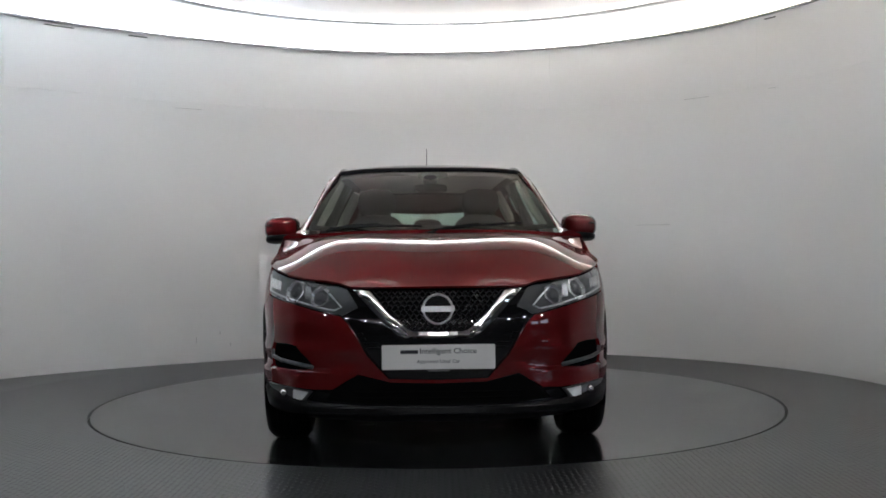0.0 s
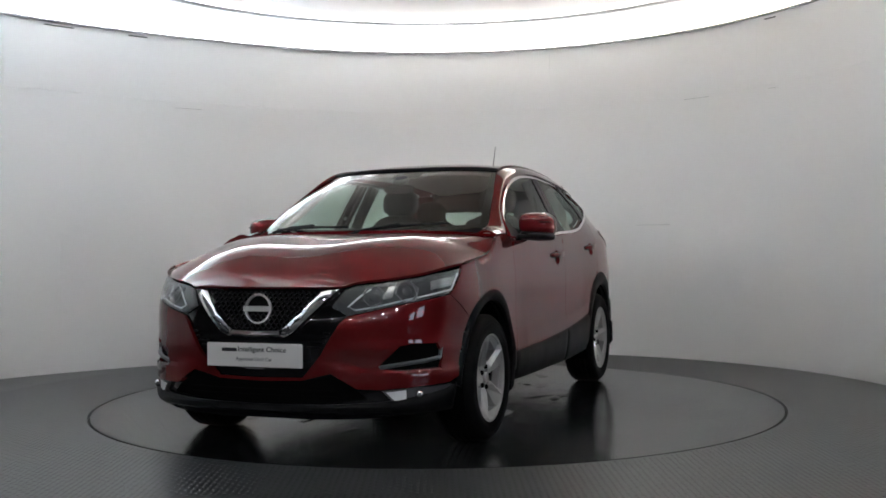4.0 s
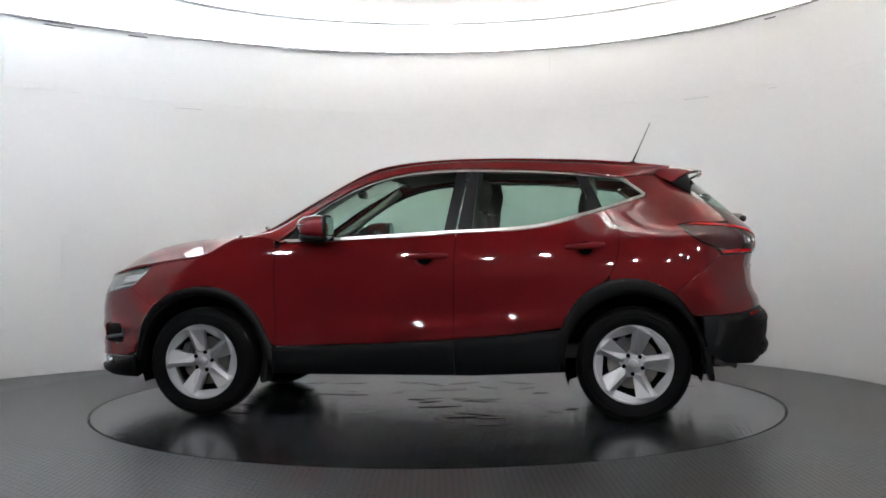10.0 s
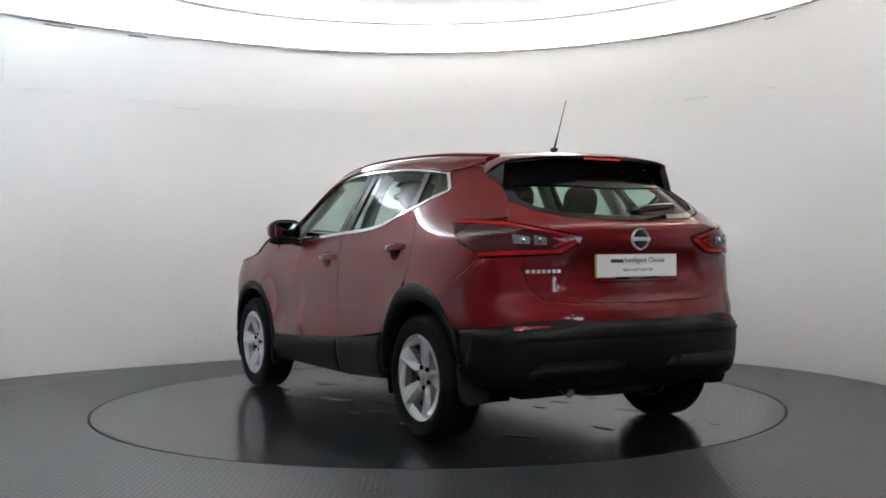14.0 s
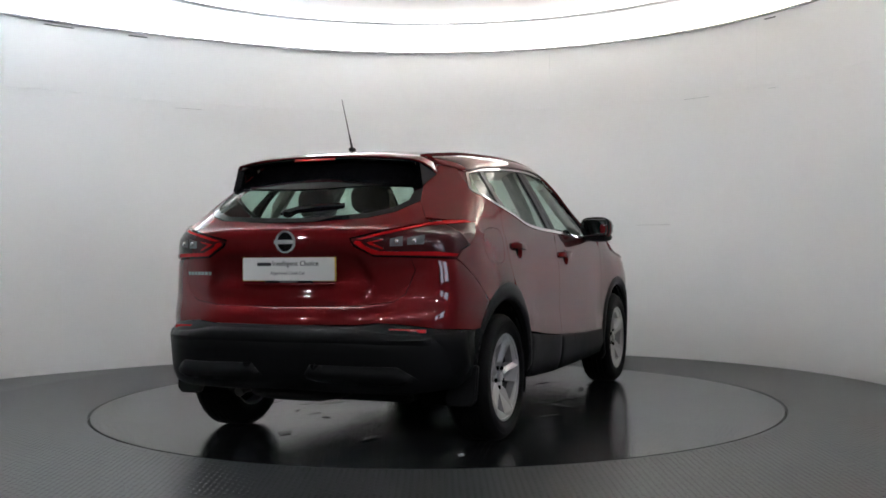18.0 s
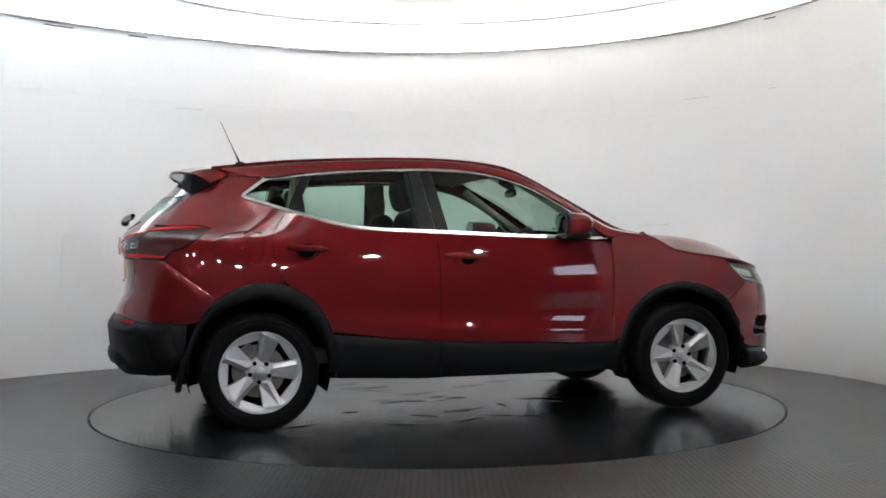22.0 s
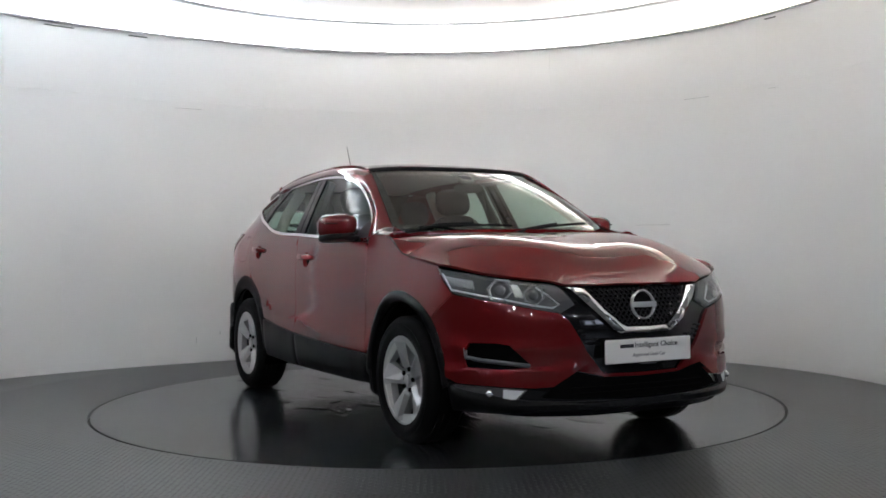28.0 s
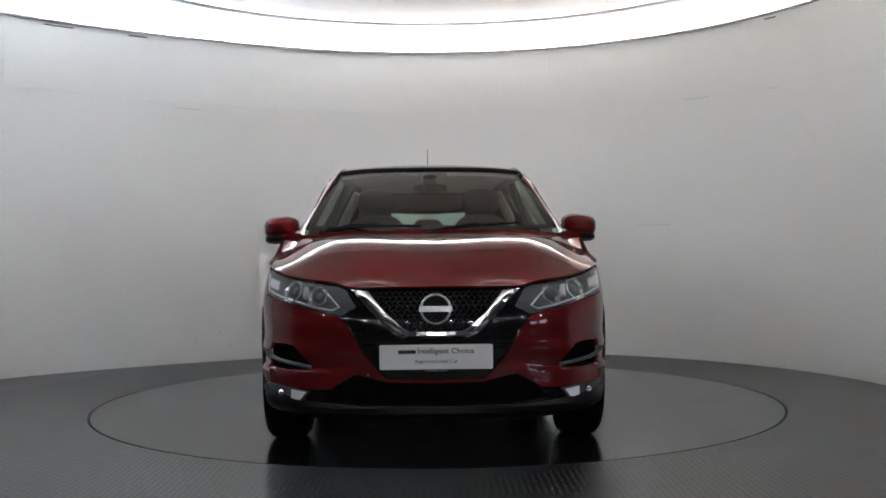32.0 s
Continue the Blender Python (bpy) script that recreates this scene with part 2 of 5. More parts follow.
def build_hall():
    """Plain dark walls that close the place behind the camera."""
    for name, b in (("wall_hall_back", (-8, 8, -11.2, -11.0, 0, 4.2)), ("wall_hall_left", (-8.2, -8, -11, 6, 0, 4.2)), ("wall_hall_far", (-8, 8, 6, 6.2, 0, 4.2)), ("ceiling_hall", (-8.2, 8.2, -11.2, 6.2, 4.2, 4.3))):
        ob = mesh_object(name, *box(*b), DARK_HALL)
        tagged(ob, "plain dark hall enclosing the studio", "wall", kind="structure")
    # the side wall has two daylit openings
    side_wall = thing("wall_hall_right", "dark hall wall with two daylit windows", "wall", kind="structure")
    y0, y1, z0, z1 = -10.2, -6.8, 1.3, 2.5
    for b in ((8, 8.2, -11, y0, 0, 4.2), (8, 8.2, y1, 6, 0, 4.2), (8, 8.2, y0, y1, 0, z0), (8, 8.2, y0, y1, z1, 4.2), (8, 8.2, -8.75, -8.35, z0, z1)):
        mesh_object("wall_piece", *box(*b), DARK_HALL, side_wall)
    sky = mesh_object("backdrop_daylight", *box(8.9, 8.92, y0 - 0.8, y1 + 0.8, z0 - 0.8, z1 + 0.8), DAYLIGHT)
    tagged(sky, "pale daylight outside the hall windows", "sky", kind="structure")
    lamp = thing("hall_lamp", "small bright round lamp hanging in the dark hall", "lamp", group="hall lamps")
    turned = [(0.0001, -0.05), (0.025, -0.043), (0.043, -0.025), (0.05, 0.0), (0.043, 0.025)]
    n = 16
    v = [(r * math.cos(2 * math.pi * i / n), r * math.sin(2 * math.pi * i / n), z) for r, z in turned for i in range(n)]
    mesh_object("bulb", v, [(k * n + i, k * n + (i + 1) % n, (k + 1) * n + (i + 1) % n, (k + 1) * n + i) for k in range(len(turned) - 1) for i in range(n)], HALL_LAMP, lamp, smooth=True)
    v = [(r * math.cos(2 * math.pi * i / n), r * math.sin(2 * math.pi * i / n), z) for r, z in ((0.06, 0.012), (0.06, 0.10), (0.012, 0.11), (0.008, 4.2 - LAMP_Z)) for i in range(n)]
    mesh_object("housing", v, [(k * n + i, k * n + (i + 1) % n, (k + 1) * n + (i + 1) % n, (k + 1) * n + i) for k in range(3) for i in range(n)], DARK_HALL, lamp)
    spots = [(-6.2, -6.0), (-4.6, -7.6), (-3.1, -8.6), (-2.2, -9.7), (-1.3, -8.8), (-0.5, -9.9), (0.5, -8.9), (1.4, -9.8), (2.1, -8.7), (2.9, -9.7), (3.7, -8.5), (4.7, -7.4), (6.0, -6.2)]
    lamp.location = (spots[0][0], spots[0][1], LAMP_Z)
    for x, y in spots[1:]:
        copy_thing(lamp, pose(x, y, LAMP_Z))


build_room()
build_floor()
build_hall()

turntable = thing("turntable", "round grey vinyl turntable flush with the floor", "turntable")
mesh_object("disc", *disc_slab(TABLE_R - 0.001, -0.028, 0.0, 160), DISC, turntable)
n_edge = 160
# black ring over the disc's side puts the gap's shade into its colour
mesh_object("disc_edge", [(TABLE_R * math.cos(2 * math.pi * i / n_edge), TABLE_R * math.sin(2 * math.pi * i / n_edge), z) for z in (-0.028, -0.0004) for i in range(n_edge)],
            [(i, (i + 1) % n_edge, n_edge + (i + 1) % n_edge, n_edge + i) for i in range(n_edge)], GROOVE, turntable)
tread(turntable, DISC, True)


# ---------- the car's skin: x forward from mid-wheelbase, y to its left, z up from the ground ----------
def curve1(points):
    """A smooth function through a few (at, value) pairs, level beyond its ends."""
    xs = [p[0] for p in points]
    ys = [p[1] for p in points]
    n = len(xs)
    sl = []
    for i in range(n):
        if i in (0, n - 1):
            j = min(i, n - 2)
            sl.append((ys[j + 1] - ys[j]) / (xs[j + 1] - xs[j]))
        else:
            a = (ys[i] - ys[i - 1]) / (xs[i] - xs[i - 1])
            b = (ys[i + 1] - ys[i]) / (xs[i + 1] - xs[i])
            sl.append(0.0 if a * b <= 0 else 2 * a * b / (a + b))

    def f(x):
        if x <= xs[0]:
            return ys[0]
        if x >= xs[-1]:
            return ys[-1]
        i = 0
        while x > xs[i + 1]:
            i += 1
        h = xs[i + 1] - xs[i]
        t = (x - xs[i]) / h
        return (ys[i] * (1 + 2 * t) * (1 - t) ** 2 + h * sl[i] * t * (1 - t) ** 2 + ys[i + 1] * t * t * (3 - 2 * t) + h * sl[i + 1] * t * t * (t - 1))
    return f


X0F = 1.42
NOSE = curve1([(0.16, 2.13), (0.22, 2.195), (0.28, 2.215), (0.40, 2.20), (0.55, 2.222), (0.65, 2.225), (0.74, 2.205), (0.80, 2.18), (0.86, 2.135), (0.93, 2.07), (1.02, 1.95)])
TAIL = curve1([(0.22, -2.02), (0.32, -2.08), (0.42, -2.125), (0.57, -2.145), (0.62, -2.125), (0.70, -2.105), (0.80, -2.065), (0.92, -2.06), (1.05, -2.085), (1.12, -2.075),
               (1.18, -2.02), (1.28, -1.925), (1.39, -1.80), (1.50, -1.69), (1.60, -1.60)])
WIDE = curve1([(-2.1, 0.825), (-1.8, 0.860), (-1.5, 0.876), (-1.2, 0.882), (-0.3, 0.880), (0.4, 0.878), (0.85, 0.874), (1.3, 0.879), (1.65, 0.880), (1.85, 0.868), (2.0, 0.845), (2.2, 0.80)])
BOW = curve1([(0.18, -0.045), (0.28, -0.014), (0.36, 0.0), (0.46, 0.004), (0.54, 0.002), (0.62, 0.0), (0.70, 0.003), (0.78, 0.006), (0.85, 0.0055), (0.92, 0.001),
              (0.97, -0.004), (1.02, -0.010), (1.07, -0.017), (1.12, -0.026), (1.18, -0.039), (1.25, -0.055), (1.33, -0.076)])
BELT = curve1([(-2.1, 1.20), (-1.55, 1.33), (-1.40, 1.315), (-1.16, 1.244), (-0.984, 1.197), (-0.808, 1.152), (-0.581, 1.129), (-0.279, 1.117), (0.135, 1.095), (0.47, 1.080), (0.80, 1.067), (0.86, 1.092), (0.95, 1.14)])
EDGE_Y = curve1([(-1.9, 0.50), (-1.4, 0.566), (-1.08, 0.596), (-0.4, 0.626), (0.0, 0.635), (0.25, 0.64), (0.45, 0.66), (0.62, 0.695), (0.78, 0.745), (0.90, 0.79)])
EDGE_Z = curve1([(-1.9, 1.45), (-1.6, 1.49), (-1.3, 1.513), (-1.07, 1.523), (-0.8, 1.541), (-0.62, 1.549), (-0.34, 1.555), (-0.1, 1.547), (0.08, 1.527), (0.26, 1.482), (0.43, 1.41), (0.61, 1.303), (0.75, 1.195), (0.83, 1.12), (0.92, 1.095)])
TOPLINE = curve1([(0.80, 1.10), (1.0, 1.105), (1.10, 1.088), (1.188, 1.048), (1.29, 0.996), (1.65, 0.940), (1.95, 0.885), (2.2, 0.835)])

SHOULDER = curve1([(0.80, 1.105), (0.95, 1.088), (1.10, 1.052), (1.29, 1.004), (1.45, 0.970), (1.65, 0.938), (1.95, 0.885), (2.2, 0.835)])
SCOOP = curve1([(-1.15, 0.69), (-0.95, 0.645), (-0.6, 0.590), (-0.2, 0.556), (0.3, 0.532), (0.85, 0.515)])


def bump(x, c, w):
    t = abs(x - c) / w
    return 0.0 if t >= 1 else (1 - t * t) ** 2


def flank(x, z):
    """Half the width of the straight flank at x, z, before the corners are rounded off."""
    zb = BELT(x)
    back = min(1.0, max(0.0, (-0.78 - x) / 0.92))
    back = back * back * (3 - 2 * back)
    if back > 0 and z > 1.08:
        y1 = WIDE(x) + BOW(1.08)
        ze = EDGE_Z(x)
        t = (z - 1.08) / (ze - 1.08)
        soft_y = y1 - 0.17 * (z - 1.08) + (EDGE_Y(x) - y1 + 0.17 * (ze - 1.08)) * t ** 1.25 if t <= 1 else EDGE_Y(x) - 0.55 * (z - ze)
        return soft_y * back + (1 - back) * flank_mid(x, z, zb)
    return flank_mid(x, z, zb)


def flank_mid(x, z, zb):
    if z > zb and x < 0.95:
        y0 = WIDE(x) + BOW(min(zb, 1.26))
        ze = EDGE_Z(x)
        t = (z - zb) / max(ze - zb, 0.02)
        if t > 1:
            return EDGE_Y(x) - 0.55 * (z - ze)
        return y0 + (EDGE_Y(x) - y0) * t ** 1.07
    y = WIDE(x) + BOW(min(z, 1.26))
    y += 0.012 * bump(x, 1.323, 0.62) * bump(z, 0.62, 0.36) + 0.014 * bump(x, -1.323, 0.62) * bump(z, 0.66, 0.36)
    if -1.15 < x < 0.95 and z > 0.3:
        # the doors are hollowed above a crease that climbs to the rear wheel
        u = z - SCOOP(x)
        k = min(1.0, (0.95 - x) / 0.30, (x + 1.15) / 0.30)
        y += k * 0.014 * math.exp(-max(0.0, u) / 0.050) * (1.0 if u > 0 else max(0.0, 1 + u / 0.30))
    y += 0.005 * bump(x, -1.35, 0.75) * bump(z, 0.98, 0.20)
    if x > 0.86:
        d = max(0.0, 1 - (SHOULDER(x) - z) / 0.20)
        k = min(1.0, (x - 0.86) / 0.62)
        y -= 0.022 * d * d * k * k * (3 - 2 * k)
    return y


def back_start(z):
    return -1.42 + 0.22 * min(1.0, max(0.0, (z - 1.1) / 0.4))


PF = 3.0


def tail_power(z):
    """How square the rear corners are, softer towards the roof."""
    return 4.0 - 1.3 * min(1.0, max(0.0, (z - 1.12) / 0.3))


def half_width(x, z):
    """The skin's y at x, z."""
    y = flank(x, z)
    x0 = X0F
    if x > x0:
        u = min(1.0, (x - x0) / (NOSE(z) - x0))
        return y * max(0.0, 1 - u ** PF) ** (1 / PF)
    x1 = back_start(z)
    if x < x1:
        u = min(1.0, (x - x1) / (TAIL(z) - x1))
        pr = tail_power(z)
        return y * max(0.0, 1 - u ** pr) ** (1 / pr)
    return y


FRONT_ARC, REAR_ARC = 1.45, 1.25


def corner(a, p):
    """A rounded corner of power p: along the end (a = 0) and along the side (a = 90 degrees)."""
    c, d = abs(math.cos(a)), abs(math.sin(a))
    k = (c ** p + d ** p) ** (-1 / p)
    return k * c, k * d


def skin(s, z):
    """A point of the skin. s runs from the middle of the nose along the left flank to the middle of the tail, about in metres."""
    if s < FRONT_ARC:
        a = max(0.0, s) / FRONT_ARC * math.pi / 2
        u, c = corner(a, PF)
        x = X0F + (NOSE(z) - X0F) * u
        return (x, flank(x, z) * c, z)
    x1 = back_start(z)
    m = s - FRONT_ARC
    L = X0F + 1.42
    if m <= L:
        x = X0F + (x1 - X0F) * m / L
        return (x, flank(x, z), z)
    a = (1 - min(1.0, (m - L) / REAR_ARC)) * math.pi / 2
    u, c = corner(a, tail_power(z))
    x = x1 + (TAIL(z) - x1) * u
    return (x, flank(x, z) * c, z)


S_END = FRONT_ARC + X0F + 1.42 + REAR_ARC


def s_of_x(x, z):
    """The skin's s at x, z."""
    if x > X0F:
        u = min(1.0, (x - X0F) / (NOSE(z) - X0F))
        return FRONT_ARC * math.atan2((1 - u ** PF) ** (1 / PF), u) * 2 / math.pi
    x1 = back_start(z)
    L = X0F + 1.42
    if x >= x1:
        return FRONT_ARC + L * (x - X0F) / (x1 - X0F)
    u = min(1.0, (x - x1) / (TAIL(z) - x1))
    pr = tail_power(z)
    return FRONT_ARC + L + REAR_ARC * (1 - math.atan2((1 - u ** pr) ** (1 / pr), u) * 2 / math.pi)


def s_of_y(y, z, rear=False):
    """The skin's s at y, z on the nose, or on the tail."""
    lo, hi = (S_END, S_END - REAR_ARC) if rear else (0.0, FRONT_ARC)
    for _ in range(40):
        m = (lo + hi) / 2
        if skin(m, z)[1] < y:
            lo = m
        else:
            hi = m
    return (lo + hi) / 2


# ---------- the car: panels cut from the skin ----------
from mathutils.geometry import delaunay_2d_cdt


def ahead(v, w):
    """The skin in terms of a signed run v from the nose's middle (left is positive)."""
    p = skin(abs(v), w)
    return Vector((p[0], p[1] if v >= 0 else -p[1], p[2]))


def astern(v, w):
    """The skin in terms of a signed run v from the tail's middle."""
    p = skin(S_END - abs(v), w)
    return Vector((p[0], p[1] if v >= 0 else -p[1], p[2]))


def X(*pairs):
    return [(s_of_x(x, z), z) for x, z in pairs]


def Y(*pairs):
    return [(s_of_y(y, z), z) for y, z in pairs]


def R(*pairs):
    return [(s_of_y(y, z, True), z) for y, z in pairs]


def tailwise(pts):
    return [(S_END - s, z) for s, z in pts]


def both(pts):
    """A left half outline, from the middle to the middle, made whole."""
    return pts + [(-a, b) for a, b in reversed(pts) if abs(a) > 0.002]


def area2(p):
    return sum(a[0] * b[1] - b[0] * a[1] for a, b in zip(p, p[1:] + p[:1]))


def dense(p, step):
    out = []
    for a, b in zip(p, p[1:] + p[:1]):
        d = math.hypot(b[0] - a[0], b[1] - a[1])
        n = max(1, int(math.ceil(d / step)))
        out += [(a[0] + (b[0] - a[0]) * k / n, a[1] + (b[1] - a[1]) * k / n) for k in range(n)]
    return out


def soft(p, r):
    """An outline with its corners rounded off by about r."""
    out = []
    n = len(p)
    for i in range(n):
        a, b, c = Vector(p[i - 1]), Vector(p[i]), Vector(p[(i + 1) % n])
        d0, d1 = (a - b).length, (c - b).length
        q0 = b + (a - b) * min(0.45, r / max(d0, 1e-6))
        q1 = b + (c - b) * min(0.45, r / max(d1, 1e-6))
        for t in (0, 0.25, 0.5, 0.75, 1):
            w = q0 * (1 - t) ** 2 + b * 2 * t * (1 - t) + q1 * t * t
            out.append((w.x, w.y))
    return out


def shrink(p, g):
    """The outline moved inwards by g."""
    s = 1 if area2(p) > 0 else -1
    out = []
    n = len(p)
    for i in range(n):
        a, b, c = p[i - 1], p[i], p[(i + 1) % n]
        t = Vector((c[0] - a[0], c[1] - a[1]))
        if t.length < 1e-7:
            out.append(b)
            continue
        t.normalize()
        out.append((b[0] - s * t.y * g, b[1] + s * t.x * g))
    return out


def clean(p, least=0.0015):
    out = []
    for q in p:
        if not out or math.hypot(q[0] - out[-1][0], q[1] - out[-1][1]) > least:
            out.append(q)
    while len(out) > 3 and math.hypot(out[0][0] - out[-1][0], out[0][1] - out[-1][1]) <= least:
        out.pop()
    return out


def inside(x, y, p):
    r = False
    n = len(p)
    j = n - 1
    for i in range(n):
        if (p[i][1] > y) != (p[j][1] > y) and x < (p[j][0] - p[i][0]) * (y - p[i][1]) / (p[j][1] - p[i][1]) + p[i][0]:
            r = not r
        j = i
    return r


def panel(name, outline, where, mat, parent, step=0.045, lift=0.0, depth=0.012, gap=0.0, holes=(), right=False, label="", puff=0.0):
    """A sheet of the skin within the outline, as a mesh with a turned-in rim. where maps the outline's plane to space; right mirrors it."""
    loops = [clean(dense(shrink(clean(list(outline)), gap) if gap else list(outline), step * 0.6))]
    loops += [clean(dense(shrink(list(h), -gap) if gap else list(h), step * 0.5)) for h in holes]
    pts, edges = [], []
    for lp in loops:
        k = len(pts)
        pts += lp
        edges += [(k + i, k + (i + 1) % len(lp)) for i in range(len(lp))]
    xs, ys = [p[0] for p in loops[0]], [p[1] for p in loops[0]]
    rim = np.array(pts)
    i0, i1 = int(min(xs) / step) - 1, int(max(xs) / step) + 1
    j0, j1 = int(min(ys) / step) - 1, int(max(ys) / step) + 1
    for i in range(i0, i1 + 1):
        for j in range(j0, j1 + 1):
            q = ((i + 0.013) * step, (j + 0.017) * step)
            if inside(*q, loops[0]) and not any(inside(*q, h) for h in loops[1:]) and np.min(np.hypot(rim[:, 0] - q[0], rim[:, 1] - q[1])) > 0.4 * step:
                pts.append(q)
    got = delaunay_2d_cdt([Vector(p) for p in pts], edges, [], 0, 1e-6)
    flat, tris = got[0], got[2]
    tris = [t for t in tris if inside(sum(flat[i].x for i in t) / 3, sum(flat[i].y for i in t) / 3, loops[0])
            and not any(inside(sum(flat[i].x for i in t) / 3, sum(flat[i].y for i in t) / 3, h) for h in loops[1:])]
    verts, norms = [], []
    e = 0.004
    for f in flat:
        p = where(f.x, f.y)
        n = (where(f.x + e, f.y) - where(f.x - e, f.y)).cross(where(f.x, f.y + e) - where(f.x, f.y - e))
        if n.length < 1e-12:
            n = Vector((0, 0, 1))
        n.normalize()
        c = Vector((max(-1.2, min(1.3, p.x)), 0, min(p.z, 0.75)))
        if n.dot(p - c) < 0:
            n = -n
        rise = lift
        if puff:
            rise += puff * (1 - math.exp(-np.min(np.hypot(rim[:, 0] - f.x, rim[:, 1] - f.y)) / 0.012))
        verts.append(p + n * rise)
        norms.append(n)
    faces = []
    count = {}
    for t in tris:
        a, b, c = (verts[i] for i in t)
        if (b - a).cross(c - a).dot(norms[t[0]] + norms[t[1]] + norms[t[2]]) < 0:
            t = t[::-1]
        faces.append(tuple(t))
        for u, w in zip(t, (*t[1:], t[0])):
            count[(u, w)] = 1
    edge = [(u, w) for (u, w) in count if (w, u) not in count]
    low = {}
    for u, w in edge:
        for i in (u, w):
            if i not in low:
                low[i] = len(verts)
                verts.append(verts[i] - norms[i] * depth)
    faces += [(w, u, low[u], low[w]) for u, w in edge]
    if right:
        verts = [Vector((v.x, -v.y, v.z)) for v in verts]
        faces = [f[::-1] for f in faces]
    ob = mesh_object(name, verts, faces, mat, parent, smooth=True)
    ob.data.set_sharp_from_angle(angle=radians(38))
    if label:
        ob["label"] = label
    return ob


def loft(name, rows, mat, parent, depth=0.0, label="", flip=False, closed=False):
    """A sheet through rows of points, with an optional thickness downwards along its normal."""
    n, m = len(rows), len(rows[0])
    verts = [Vector(p) for r in rows for p in r]
    faces = []
    for i in range(n - 1):
        for j in range(m if closed else m - 1):
            f = (i * m + j, i * m + (j + 1) % m, (i + 1) * m + (j + 1) % m, (i + 1) * m + j)
            faces.append(f[::-1] if flip else f)
    ob = mesh_object(name, verts, faces, mat, parent, smooth=True)
    if depth:
        me = ob.data
        bm = bmesh.new()
        bm.from_mesh(me)
        bm.normal_update()
        top = list(bm.verts)
        nrm = [v.normal.copy() for v in top]
        rimedges = [e for e in bm.edges if e.is_boundary]
        low = {v: bm.verts.new(v.co - nrm[i] * depth) for i, v in enumerate(top) if any(e.is_boundary for e in v.link_edges)}
        for ed in rimedges:
            a, b = ed.verts
            lp = ed.link_loops[0]
            if lp.vert is a:
                a, b = b, a
            bm.faces.new((a, b, low[b], low[a])).smooth = True
        bm.to_mesh(me)
        bm.free()
        me.set_sharp_from_angle(angle=radians(40))
    if label:
        ob["label"] = label
    return ob


def solid(name, build, mat, parent, label="", bevel=0.0, smooth=True, m=None):
    """A mesh part from a function that fills a bmesh."""
    bm = bmesh.new()
    build(bm)
    if bevel:
        bmesh.ops.bevel(bm, geom=bm.edges[:], offset=bevel, segments=2, affect="EDGES", clamp_overlap=True)
    bmesh.ops.recalc_face_normals(bm, faces=bm.faces)
    me = bpy.data.meshes.new(name)
    bm.to_mesh(me)
    bm.free()
    me.materials.append(mat)
    if m:
        me.transform(m)
    if smooth:
        me.polygons.foreach_set("use_smooth", [True] * len(me.polygons))
        me.set_sharp_from_angle(angle=radians(35))
    ob = new(name, me)
    ob.parent = parent
    if label:
        ob["label"] = label
    return ob


def cube(sx, sy, sz, m=Matrix.Identity(4)):
    def f(bm):
        bmesh.ops.create_cube(bm, size=1, matrix=m @ Matrix.Diagonal((sx, sy, sz, 1)))
    return f


def lathe(profile, n=64):
    """A body turned round the y axis; the profile holds (radius, y)."""
    def f(bm):
        rings = []
        for r, y in profile:
            rings.append([bm.verts.new((r * math.cos(2 * math.pi * i / n), y, r * math.sin(2 * math.pi * i / n))) for i in range(n)])
        for a, b in zip(rings, rings[1:]):
            for i in range(n):
                bm.faces.new((a[i], a[(i + 1) % n], b[(i + 1) % n], b[i]))
    return f


def egg(rx, ry, rz, p=2.6, nu=28, nv=18, shape=None):
    """A rounded body of power p; shape may push its points about."""
    def sgn(c, e):
        return math.copysign(abs(c) ** e, c)

    def f(bm):
        rows = []
        for j in range(nv + 1):
            b = -math.pi / 2 + math.pi * j / nv
            row = []
            for i in range(nu):
                a = 2 * math.pi * i / nu
                q = Vector((rx * sgn(math.cos(b), 2 / p) * sgn(math.cos(a), 2 / p), ry * sgn(math.cos(b), 2 / p) * sgn(math.sin(a), 2 / p), rz * sgn(math.sin(b), 2 / p)))
                row.append(bm.verts.new(shape(q) if shape else q))
            rows.append(row)
        for a, b in zip(rows, rows[1:]):
            for i in range(nu):
                bm.faces.new((a[i], a[(i + 1) % nu], b[(i + 1) % nu], b[i]))
        bmesh.ops.remove_doubles(bm, verts=bm.verts, dist=1e-5)
    return f


def tube(path, r, n=8):
    """A round bar along a path."""
    def f(bm):
        rings = []
        p = [Vector(q) for q in path]
        for i, q in enumerate(p):
            t = (p[min(i + 1, len(p) - 1)] - p[max(i - 1, 0)]).normalized()
            u = t.orthogonal().normalized()
            if abs(t.z) < 0.9:
                u = t.cross(Vector((0, 0, 1))).normalized()
            w = t.cross(u)
            rr = r(i / (len(p) - 1)) if callable(r) else r
            rings.append([bm.verts.new(q + u * rr * math.cos(2 * math.pi * k / n) + w * rr * math.sin(2 * math.pi * k / n)) for k in range(n)])
        for a, b in zip(rings, rings[1:]):
            for k in range(n):
                bm.faces.new((a[k], a[(k + 1) % n], b[(k + 1) % n], b[k]))
        bm.faces.new(rings[0])
        bm.faces.new(rings[-1][::-1])
    return f


